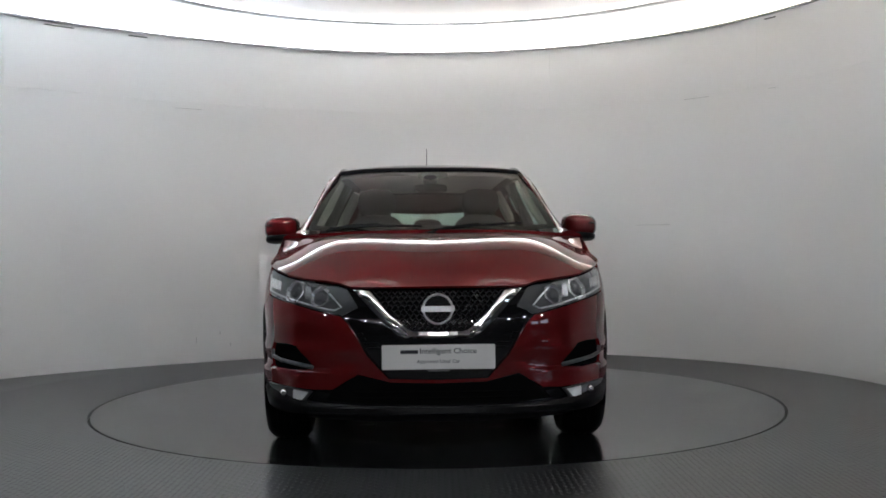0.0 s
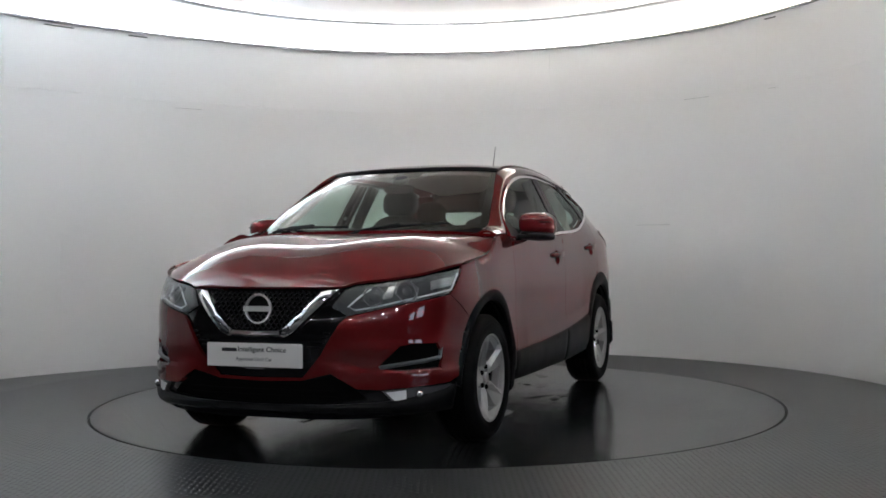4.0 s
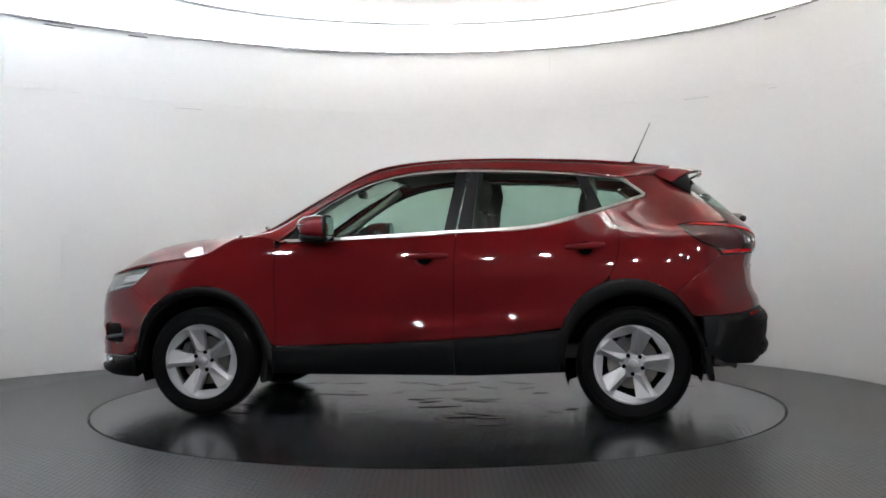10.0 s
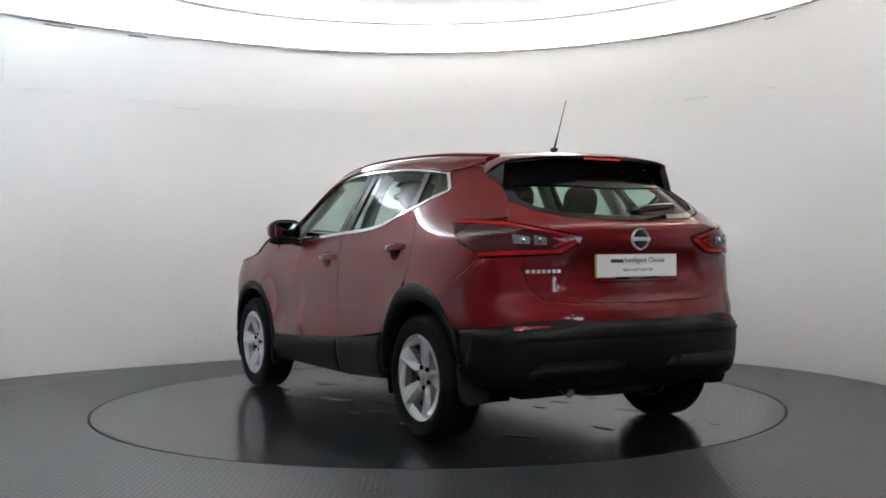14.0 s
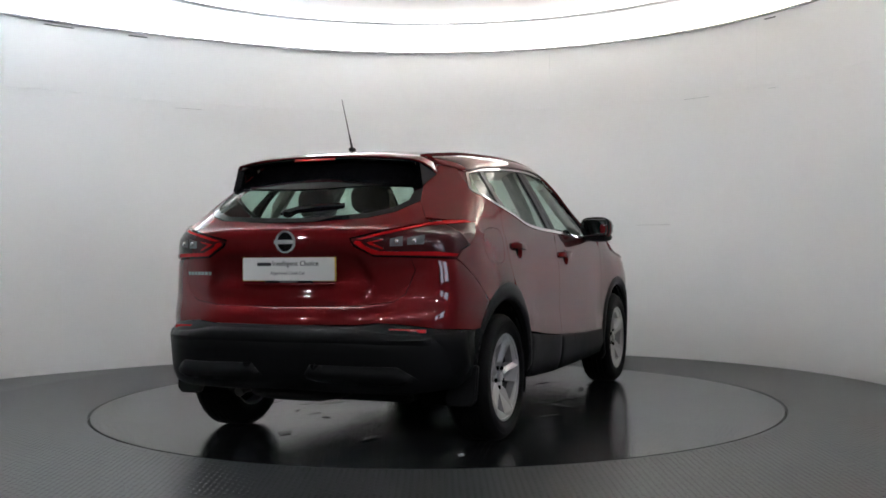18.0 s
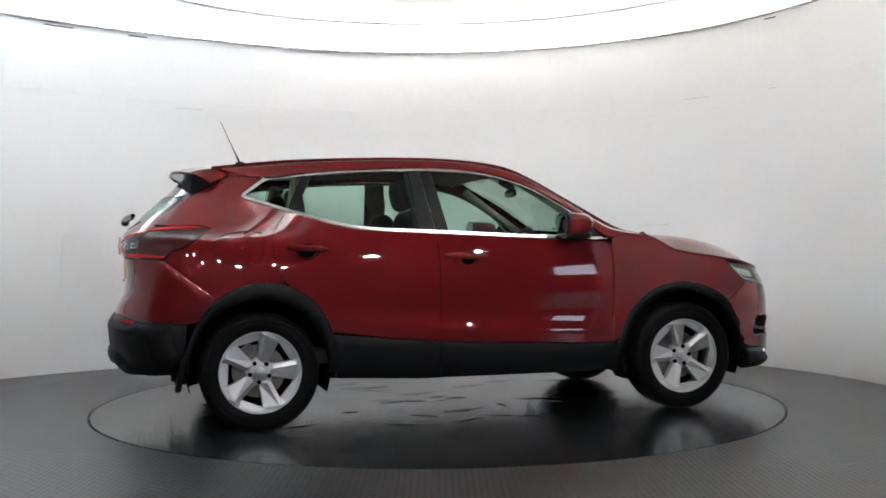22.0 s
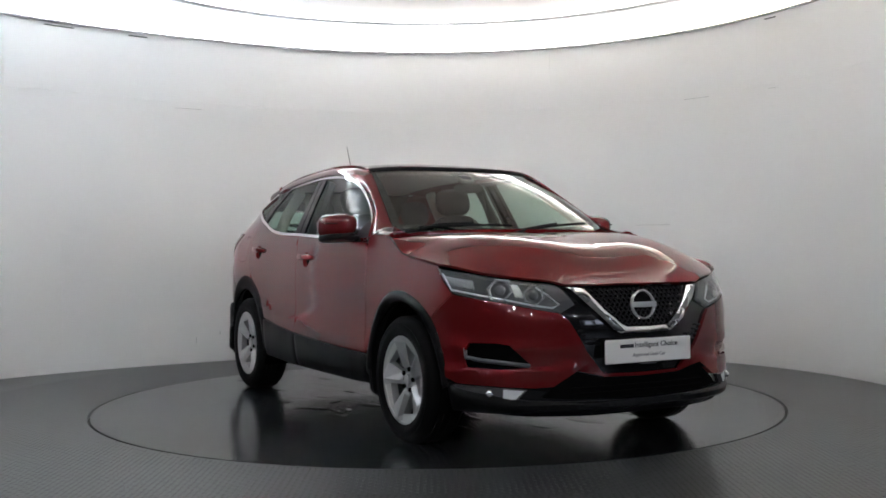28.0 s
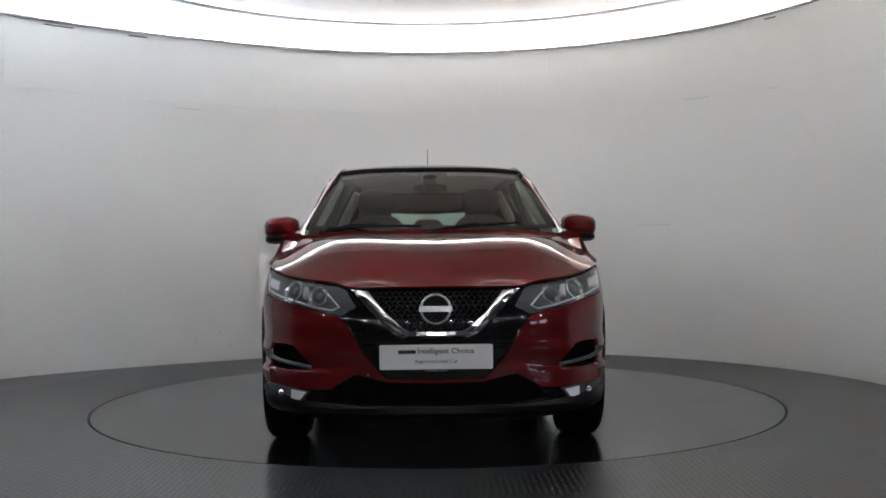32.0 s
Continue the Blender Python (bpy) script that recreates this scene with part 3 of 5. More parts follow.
# ---------- the car's materials ----------
def paint():
    m = material("metallic_dark_red_paint", (0.113, 0.0068, 0.0082), 0.42, metal=0.30, spec=0.0, coat=1.0)
    nt = m.node_tree
    b = nt.nodes["Principled BSDF"]
    b.inputs["Coat Roughness"].default_value = 0.02
    tc = nt.nodes.new("ShaderNodeTexCoord")
    fl = nt.nodes.new("ShaderNodeTexVoronoi")
    fl.inputs["Scale"].default_value = 2500
    nt.links.new(tc.outputs["Object"], fl.inputs["Vector"])
    bp = nt.nodes.new("ShaderNodeBump")
    bp.inputs["Strength"].default_value = 0.06
    bp.inputs["Distance"].default_value = 0.0003
    nt.links.new(fl.outputs["Distance"], bp.inputs["Height"])
    nt.links.new(bp.outputs[0], b.inputs["Normal"])
    no = nt.nodes.new("ShaderNodeTexNoise")
    no.inputs["Scale"].default_value = 9
    nt.links.new(tc.outputs["Object"], no.inputs["Vector"])
    mr = nt.nodes.new("ShaderNodeMapRange")
    mr.inputs["To Min"].default_value = 0.015
    mr.inputs["To Max"].default_value = 0.035
    nt.links.new(no.outputs["Fac"], mr.inputs["Value"])
    nt.links.new(mr.outputs[0], b.inputs["Coat Roughness"])
    return m


def glass(name, tint, gloss=0.05, power=4.5, most=0.90):
    m = bpy.data.materials.new(name)
    m.use_nodes = True
    nt = m.node_tree
    nt.nodes.remove(nt.nodes["Principled BSDF"])
    out = nt.nodes["Material Output"]
    t = nt.nodes.new("ShaderNodeBsdfTransparent")
    t.inputs[0].default_value = (*tint, 1)
    g = nt.nodes.new("ShaderNodeBsdfGlossy")
    g.inputs["Roughness"].default_value = 0.01
    lw = nt.nodes.new("ShaderNodeLayerWeight")
    lw.inputs["Blend"].default_value = 0.5
    pw = nt.nodes.new("ShaderNodeMath")
    pw.operation = "POWER"
    pw.inputs[1].default_value = power
    nt.links.new(lw.outputs["Facing"], pw.inputs[0])
    fr = nt.nodes.new("ShaderNodeMath")
    fr.operation = "MULTIPLY_ADD"
    fr.inputs[1].default_value = most
    fr.inputs[2].default_value = gloss
    nt.links.new(pw.outputs[0], fr.inputs[0])
    mx = nt.nodes.new("ShaderNodeMixShader")
    nt.links.new(fr.outputs[0], mx.inputs[0])
    nt.links.new(t.outputs[0], mx.inputs[1])
    nt.links.new(g.outputs[0], mx.inputs[2])
    nt.links.new(mx.outputs[0], out.inputs["Surface"])
    return m


PAINT = paint()
PLASTIC = material("black_grained_plastic", (0.0042, 0.0043, 0.0047), 0.46, spec=0.16, grain=0.15, scale=700, bump=0.0002, stains=0.12, stain_scale=6)
GLOSS_BLACK = material("piano_black", (0.005, 0.005, 0.006), 0.10, spec=0.35, coat=0.25)
SATIN_BLACK = material("satin_black_film", (0.007, 0.007, 0.008), 0.34, spec=0.2)
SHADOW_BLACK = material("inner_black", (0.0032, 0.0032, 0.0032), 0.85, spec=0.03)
CHROME = material("polished_chrome", (0.70, 0.71, 0.72), 0.07, metal=1.0)
MIRROR = material("mirror_silver", (0.34, 0.35, 0.36), 0.02, metal=1.0)
SATIN_GREY = material("satin_grey_plastic", (0.075, 0.077, 0.08), 0.35)
PRINT_CHROME = material("bright_letter_chrome", (0.70, 0.70, 0.71), 0.25, metal=0.7)
ALLOY = material("silver_alloy", (0.47, 0.47, 0.48), 0.33, metal=0.72, coat=0.3, grain=0.03, scale=90, stains=0.05, stain_scale=12)
ALLOY_DARK = material("alloy_inner", (0.10, 0.10, 0.105), 0.45, metal=0.5, stains=0.2, stain_scale=20)
RUBBER = material("tyre_rubber", (0.0045, 0.0045, 0.0048), 0.62, spec=0.09, grain=0.2, scale=120, bump=0.0006, stains=0.25, stain_scale=9)
STEEL = material("brake_disc_steel", (0.17, 0.16, 0.15), 0.38, metal=0.9, grain=0.1, scale=80, stains=0.25, stain_scale=30)
GLASS = glass("green_tinted_glass", (0.60, 0.74, 0.67), 0.025, 4.5, 0.5)
SCREEN = glass("windscreen_glass", (0.70, 0.80, 0.73), 0.115, 4.5)
CLEAR = glass("clear_lens", (0.88, 0.89, 0.90))
RED_LENS = material("red_lens", (0.38, 0.006, 0.008), 0.16, spec=0.3, coat=0.2)
SMOKE = material("smoked_lens", (0.045, 0.009, 0.010), 0.12, spec=0.3, coat=0.1)
PROJECTOR = material("projector_glass", (0.10, 0.105, 0.11), 0.12, coat=0.4)
REFLECT = material("lamp_reflector", (0.74, 0.75, 0.77), 0.22, metal=0.75)
LAMP_DARK = material("lamp_bezel", (0.09, 0.093, 0.097), 0.28, metal=0.3, stains=0.1, stain_scale=25)
LIGHT_BAR = material("white_light_guide", (0.80, 0.82, 0.84), 0.25, coat=0.5)
CLOTH = material("charcoal_seat_cloth", (0.022, 0.0215, 0.0215), 0.9, grain=0.3, scale=300, bump=0.0006)
TRIM = material("dark_cabin_plastic", (0.028, 0.027, 0.027), 0.6, grain=0.15, scale=200)
LINING = material("beige_headlining", (0.34, 0.31, 0.27), 0.9, grain=0.08, scale=150)
PLATE = material("white_plate_plastic", (0.80, 0.79, 0.77), 0.3, coat=0.3, stains=0.02)
PLATE_TONE = material("yellow_plate_edge", (0.65, 0.40, 0.06), 0.4)
INK = material("dark_print", (0.02, 0.02, 0.025), 0.5)
INK_PALE = material("grey_print", (0.16, 0.16, 0.17), 0.5)
UNDERSIDE = material("dusty_underbody", (0.012, 0.0115, 0.011), 0.7, spec=0.15, grain=0.3, scale=40, stains=0.3)


# ---------- the turntable's wear ----------
FILM = material("torn_clear_film", (0.34, 0.34, 0.345), 0.25, coat=0.5, stains=0.2, stain_scale=30)
BUBBLE = floor_material("lifted_vinyl", (0.036, 0.0375, 0.039), 0.0001, 0.20)


def scrap(name, x, y, size, turn, mat, tall, parent, seed):
    """A flat ragged piece, thickest in its middle."""
    rnd = random.Random(seed)
    n = 18
    rim = [size * (0.55 + 0.45 * rnd.random()) for _ in range(n)]
    v = [(0, 0, tall)]
    for k, h in ((0.5, 0.8), (1.0, 0.0)):
        for i in range(n):
            a = 2 * math.pi * i / n
            v.append((k * rim[i] * math.cos(a), 0.38 * k * rim[i] * math.sin(a), h * tall + 0.0006))
    f = [(0, 1 + i, 1 + (i + 1) % n) for i in range(n)] + [(1 + i, 1 + n + i, 1 + n + (i + 1) % n, 1 + (i + 1) % n) for i in range(n)]
    ob = mesh_object(name, v, f, mat, parent, smooth=True)
    ob.matrix_basis = pose(x, y, 0, 0, 0, turn)
    return ob


def wear():
    for i, (x, y, size, turn) in enumerate([(0.42, 0.62, 0.14, 10), (0.32, 0.55, 0.08, 40), (-0.82, 0.50, 0.07, -20), (-0.75, 0.66, 0.05, 15), (0.10, -0.70, 0.06, 5), (-0.55, -0.62, 0.09, 30), (0.70, -0.35, 0.07, -35), (-1.75, -0.85, 0.06, 20)]):
        scrap("film_scrap", x, y, size, turn, FILM, 0.003, turntable, i)
    rnd = random.Random(5)
    for i in range(34):
        r, a = 1.55 * math.sqrt(rnd.random()), rnd.random() * 2 * math.pi
        scrap("floor_wrinkle", r * math.cos(a), 0.72 * r * math.sin(a), 0.07 + 0.14 * rnd.random(), rnd.gauss(0, 25), BUBBLE, 0.0016 + 0.0026 * rnd.random(), turntable, 50 + i)


wear()

# ---------- the car ----------
car = thing("car", "dark red five-door crossover car with black cladding and silver alloy wheels", "car")
def group(name):
    """An empty part of the car that holds its pieces."""
    ob = new(name)
    ob.parent = car
    return ob


SIDES = ((False, 1), (True, -1))
HUB_F, HUB_R = (1.323, 0.335), (-1.323, 0.335)

FRONT_ARCH = spline([(1.770, 0.36), (1.755, 0.43), (1.722, 0.559), (1.648, 0.675), (1.534, 0.752), (1.37, 0.799), (1.205, 0.792), (1.073, 0.734), (0.958, 0.615), (0.884, 0.463), (0.845, 0.32)], 5)
FRONT_ARCH = [(p[0], p[1]) for p in FRONT_ARCH]
REAR_ARCH = [(p[0], p[1]) for p in spline([(-0.868, 0.36), (-0.890, 0.47), (-0.933, 0.606), (-1.014, 0.725), (-1.136, 0.809), (-1.276, 0.839), (-1.415, 0.823), (-1.555, 0.753), (-1.659, 0.631), (-1.721, 0.492), (-1.745, 0.36)], 5)]
BELT_LINE = [(x, BELT(x)) for x in (-1.16, -1.07, -0.984, -0.9, -0.808, -0.7, -0.581, -0.43, -0.281)]
SHUT_FRONT = [(0.838, 0.436), (0.845, 0.628), (0.852, 0.831), (0.851, 0.966), (0.842, 1.03), (0.815, 1.062)]
SHUT_MID = [(-0.264, 0.480), (-0.266, 0.70), (-0.268, 0.95), (-0.277, 1.116)]
SHUT_REAR = [(-1.155, 0.818), (-1.190, 0.858), (-1.222, 0.911), (-1.240, 0.98), (-1.246, 1.06), (-1.240, 1.13), (-1.165, 1.243)]
SILL_LINE = [(-0.905, 0.54), (-0.6, 0.510), (-0.264, 0.480), (0.272, 0.453), (0.838, 0.436)]


def between(pts, x0, x1):
    return [p for p in pts if min(x0, x1) <= p[0] <= max(x0, x1)]


def ellipse(cx, cz, rx, rz, n=28):
    return [(cx + rx * math.cos(2 * math.pi * i / n), cz + rz * math.sin(2 * math.pi * i / n)) for i in range(n)]


def side(x, z):
    return Vector((x, half_width(x, z), z))


def bowl(cx, cz, rx, rz, deep):
    def f(x, z):
        p = side(x, z)
        r = ((x - cx) / rx) ** 2 + ((z - cz) / rz) ** 2
        p.y -= deep * max(0.0, 1 - r) ** 0.6
        return p
    return f


# --- outer panels ---
DLO = ([(0.815, 1.072), (0.790, 1.115)] + [(0.747, 1.163), (0.608, 1.273), (0.433, 1.377), (0.259, 1.449), (0.084, 1.490), (-0.092, 1.507), (-0.338, 1.513), (-0.621, 1.506), (-0.799, 1.497), (-1.07, 1.472), (-1.235, 1.451), (-1.275, 1.440),
       (-1.345, 1.391), (-1.398, 1.350), (-1.404, 1.334), (-1.385, 1.318)] + [(-1.30, 1.290)] + BELT_LINE + [(-0.1, BELT(-0.1)), (0.135, 1.096), (0.47, 1.081)])
DLO = [(p[0], p[1]) for p in spline(DLO, 3, closed=True)]
DLO_IN = shrink(clean(dense(DLO, 0.02), 0.004), 0.017)


def build_doors(right, sg):
    top = [(x, BELT(x)) for x in (0.80, 0.6, 0.47, 0.3, 0.135, -0.1)]
    door = panel("front_door", X(*SHUT_FRONT[:-1], *[(x, z - 0.002) for x, z in top], *reversed(SHUT_MID), *reversed([p for p in SILL_LINE if -0.26 < p[0] < 0.83])), ahead, PAINT, car,
                 gap=0.0022, holes=[X(*ellipse(-0.088, 0.962, 0.060, 0.046))], right=right, step=0.022)
    rear = panel("rear_door", X(*[(x, z - 0.002) for x, z in reversed(BELT_LINE)], *reversed(SHUT_REAR), *reversed(between(REAR_ARCH, -1.14, -0.908)), *[p for p in SILL_LINE if -0.9 < p[0] <= -0.264], *SHUT_MID[1:]), ahead, PAINT, car,
                 gap=0.0022, holes=[X(*ellipse(-1.050, 1.012, 0.060, 0.046))], right=right, step=0.022)
    for d, cx, cz, x0, x1, hz in ((door, -0.088, 0.962, 0.030, -0.237, 0.980), (rear, -1.050, 1.012, -0.929, -1.167, 1.032)):
        panel("handle_cup", ellipse(cx, cz, 0.0605, 0.0465), bowl(cx, cz, 0.0605, 0.0465, 0.028), PAINT, d, step=0.014, depth=0.002, right=right, lift=-0.001)
        xm, L = (x0 + x1) / 2, abs(x0 - x1) / 2
        y = half_width(xm, hz) + 0.020

        def bent(q, L=L):
            return Vector((q.x, q.y - 0.018 * abs(q.x / L) ** 3, q.z * (1.0 - 0.12 * q.x / L)))
        h = solid("door_handle", egg(L, 0.015, 0.019, 3.2, shape=bent), PAINT, d, "body-coloured pull handle", m=pose(xm, y, hz, 0, 3.5 if d is rear else 1.0, 0))
        if right:
            h.data.transform(Matrix.Diagonal((1, -1, 1, 1)))
            h.data.flip_normals()
    # window frame, panes and pillars
    win = panel("window_trim", DLO, side, CHROME, car, step=0.012, lift=0.004, depth=0.010, holes=[DLO_IN], right=right, label="polished chrome window surround")
    panel("front_window", clean([p for p in DLO_IN if p[0] > -0.31] + []), side, GLASS, door, lift=-0.008, depth=0.003, right=right, label="green tinted door glass")
    panel("rear_window", clean([p for p in DLO_IN if -1.13 < p[0] < -0.30]), side, GLASS, rear, lift=-0.008, depth=0.003, right=right, label="green tinted door glass")
    panel("quarter_window", clean([p for p in DLO_IN if p[0] < -1.08]), side, GLASS, car, lift=-0.008, depth=0.003, right=right, label="small tinted rear quarter glass")
    zt = [p for p in DLO_IN if p[1] > BELT(max(-1.4, p[0])) + 0.12]

    def top_z(x):
        return min(zt, key=lambda p: abs(p[0] - x))[1]
    panel("pillar_strip", [(-0.205, BELT(-0.205) + 0.014), (-0.262, top_z(-0.26)), (-0.331, top_z(-0.33)), (-0.276, BELT(-0.276) + 0.014)], side, SATIN_BLACK, door, lift=-0.002, depth=0.02, gap=0.001, right=right, label="satin black pillar strip")
    panel("pillar_strip", [(-0.284, BELT(-0.284) + 0.014), (-0.339, top_z(-0.339)), (-0.400, top_z(-0.40)), (-0.378, BELT(-0.378) + 0.014)], side, SATIN_BLACK, rear, lift=-0.002, depth=0.02, gap=0.001, right=right, label="satin black pillar strip")
    panel("pillar_strip", [(-1.055, BELT(-1.055) + 0.016), (-1.058, 1.34), (-0.995, top_z(-0.995)), (-1.055, top_z(-1.055)), (-1.135, 1.30), (-1.150, BELT(-1.15) + 0.02)], side, SATIN_BLACK, rear, lift=-0.002, depth=0.02, right=right, label="satin black pillar strip")
    panel("mirror_sail", [(0.785, 1.085), (0.745, 1.140), (0.665, 1.205), (0.615, 1.098)], side, PLASTIC, door, lift=-0.001, depth=0.01, right=right, label="black mirror mount in the window corner")
    # mirror
    mirror = group("door_mirror")

    def shell(q):
        t = q.x / 0.105
        return Vector((q.x - 0.25 * q.y * (1 if q.y > 0 else 0.2), q.y * (1 - 0.10 * t), q.z * (1 - 0.22 * t) + 0.006 * t - 0.05 * q.y))
    parts = [solid("mirror_shell", egg(0.100, 0.105, 0.072, 3.0, shape=shell), PAINT, mirror, "body-coloured mirror cap", m=pose(0.585, 0.930, 1.163)),
             solid("mirror_base", egg(0.090, 0.098, 0.030, 3.0, shape=shell), PLASTIC, mirror, m=pose(0.585, 0.930, 1.098)),
             solid("mirror_arm", egg(0.050, 0.075, 0.016, 3.0), PLASTIC, mirror, m=pose(0.635, 0.850, 1.090, 0, 0, 0)),
             solid("indicator", egg(0.050, 0.052, 0.006, 3.0), SMOKE, mirror, "slim smoked indicator strip", m=pose(0.618, 0.972, 1.175, 0, 0, -28)),
             solid("mirror_bezel", egg(0.016, 0.104, 0.072, 3.4), PLASTIC, mirror, "black mirror surround", m=pose(0.497, 0.928, 1.163)),
             solid("mirror_glass", egg(0.003, 0.088, 0.058, 6.0), MIRROR, mirror, "mirror glass", m=pose(0.4815, 0.926, 1.163))]
    if right:
        for o in parts:
            o.data.transform(Matrix.Diagonal((1, -1, 1, 1)))
            o.data.flip_normals()


LAMP_LOW = X((1.652, 0.929), (1.718, 0.868), (1.800, 0.802)) + Y((0.766, 0.780), (0.697, 0.765), (0.575, 0.735), (0.455, 0.711))
LAMP_TOP = Y((0.375, 0.752), (0.425, 0.836), (0.467, 0.851), (0.611, 0.868), (0.710, 0.885), (0.770, 0.903))
RECESS = X((1.862, 0.500), (1.890, 0.566)) + Y((0.720, 0.568), (0.675, 0.560), (0.625, 0.505), (0.588, 0.465), (0.600, 0.455), (0.700, 0.448)) + X((1.875, 0.452))
BUMPER_SEAM = [(1.648, 0.678), (1.72, 0.735), (1.800, 0.799)]
FUEL = [(-1.579, 1.054), (-1.545, 1.095), (-1.490, 1.120), (-1.388, 1.134), (-1.310, 1.122), (-1.289, 1.090), (-1.306, 0.994), (-1.330, 0.952), (-1.380, 0.943), (-1.479, 0.945), (-1.540, 0.965), (-1.570, 1.00)]
TAIL_LAMP = X((-1.585, 1.150), (-1.645, 1.100), (-1.721, 1.047), (-1.800, 1.018), (-1.845, 0.974)) + R((0.64, 0.984), (0.471, 0.990), (0.372, 1.042), (0.356, 1.074), (0.517, 1.108), (0.600, 1.125), (0.70, 1.150)) + X((-1.80, 1.162), (-1.668, 1.165))


def build_flanks(right, sg):
    top = [(x, TOPLINE(x) - 0.001) for x in (1.655, 1.55, 1.4, 1.29, 1.22, 1.16, 1.10, 1.0, 0.93)]
    fender = panel("front_fender", X(*BUMPER_SEAM, (1.718, 0.868), *top, (0.862, 1.098), *reversed(SHUT_FRONT[:-1]), *reversed(between(FRONT_ARCH, 0.88, 1.64))), ahead, PAINT, car, gap=0.0018, right=right, step=0.03)
    quarter = X(*SHUT_REAR[1:], (-1.25, 1.273), (-1.33, 1.300), (-1.388, 1.316), (-1.408, 1.333), (-1.400, 1.352), (-1.345, 1.394), (-1.275, 1.443), (-1.30, 1.456), (-1.45, 1.470), (-1.50, 1.452), (-1.57, 1.405), (-1.68, 1.345), (-1.80, 1.262), (-1.885, 1.175)) + \
        X((-1.80, 1.166), (-1.668, 1.168), (-1.582, 1.151), (-1.645, 1.097), (-1.721, 1.043), (-1.80, 1.014), (-1.835, 0.972), (-1.70, 0.862), (-1.566, 0.752)) + X(*reversed(between(REAR_ARCH, -1.55, -1.18)))
    panel("quarter_panel", quarter, ahead, PAINT, car, gap=0.0014, right=right, holes=[X(*FUEL)] if right else [], step=0.03)
    if right:
        panel("fuel_flap", X(*FUEL), ahead, PAINT, car, gap=0.0016, right=True, step=0.03)
    # cladding
    for name, arch, hub, a0, a1 in (("front_arch_cladding", FRONT_ARCH, HUB_F, -2, 184), ("rear_arch_cladding", REAR_ARCH[::-1], HUB_R, -4, 182)):
        inner = [(hub[0] + 0.398 * math.cos(radians(a)), hub[1] + 0.012 + 0.402 * math.sin(radians(a))) for a in np.linspace(a1, a0, 30)]
        if hub is HUB_R:
            out = list(reversed(arch))
            inner = list(reversed(inner))
            ring = out + inner[::-1] if out[0][0] > out[-1][0] and inner[0][0] > inner[-1][0] else out + inner
        else:
            ring = arch + inner
        panel(name, X(*ring), ahead, PLASTIC, car, lift=0.002, puff=0.012, depth=0.050, right=right, step=0.018, label="black plastic wheel arch cladding")
        # liner
        rows = [[(hub[0] + r * math.cos(radians(a)), y, hub[1] + 0.010 + r * math.sin(radians(a))) for a in range(-20, 201, 8)] for y, r in ((0.60, 0.02), (0.56, 0.405), (0.845, 0.405), (0.872, 0.400))]
        ln = loft("wheel_arch_liner", rows, SHADOW_BLACK, car)
        if right:
            ln.data.transform(Matrix.Diagonal((1, -1, 1, 1)))
    sill = [(x, z - 0.002) for x, z in SILL_LINE]
    low_edge = ((0.872, 0.268), (0.6, 0.262), (-0.268, 0.262), (-0.4, 0.262), (-0.892, 0.285), (-0.897, 0.40))
    fore = [p for p in sill if p[0] > -0.27] + [(0.872, 0.420)] + [p for p in low_edge if p[0] > -0.27]
    aft = [p for p in sill if p[0] < -0.25] + [(-0.268, 0.262)] + [p for p in low_edge if p[0] < -0.27]
    for line in (fore, aft):
        panel("sill_cladding", X(*line), ahead, PLASTIC, car, lift=0.004, puff=0.010, depth=0.04, right=right, step=0.03, gap=0.0015, label="black plastic sill cladding")
    # dark shell behind the gaps
    shell = [(-1.70, 1.10), (1.62, 0.90), (1.62, 0.76)] + between(FRONT_ARCH, 0.90, 1.56) + [(0.86, 0.30), (-0.86, 0.30)] + [(x, z) for x, z in between(REAR_ARCH, -1.56, -0.91)] + [(-1.66, 0.76)]
    panel("inner_shell", X(*[(1.62, 0.92), (1.15, 1.03), (0.9, 1.06), (0.4, 1.07), (-0.5, 1.11), (-1.0, 1.16), (-1.70, 1.16)], *reversed([(x, z + 0.03) for x, z in shell[3 + len(between(FRONT_ARCH, 0.90, 1.56)) + 2:]]), (-0.86, 0.30), (0.86, 0.30), *reversed([(x, z + 0.03) for x, z in between(FRONT_ARCH, 0.90, 1.56)]), (1.62, 0.76)), ahead, SHADOW_BLACK, car, lift=-0.018, depth=0.002, right=right, step=0.08)
    # mud flaps
    for name, x, z0, z1, y0, lean in (("front_mud_flap", 0.905, 0.205, 0.36, 0.70, -12), ("rear_mud_flap", -1.738, 0.240, 0.44, 0.72, 10)):
        def flap(bm, x=x, z0=z0, z1=z1, y0=y0, lean=lean):
            pts = [(y0, z0 + 0.03), (y0 + 0.02, z0), (0.855, z0), (0.885, z0 + 0.03), (0.888, z1), (y0 + 0.06, z1)]
            k = math.tan(radians(lean))
            f = [bm.verts.new((x - (z - z1) * k * -1 + 0.016, y, z)) for y, z in pts]
            b = [bm.verts.new((x - (z - z1) * k * -1 - 0.016, y, z)) for y, z in pts]
            bm.faces.new(f)
            bm.faces.new(b[::-1])
            for i in range(len(pts)):
                j = (i + 1) % len(pts)
                bm.faces.new((f[i], b[i], b[j], f[j]))
        o = solid(name, flap, PLASTIC, car, "black mud flap", bevel=0.006)
        if right:
            o.data.transform(Matrix.Diagonal((1, -1, 1, 1)))
            o.data.flip_normals()


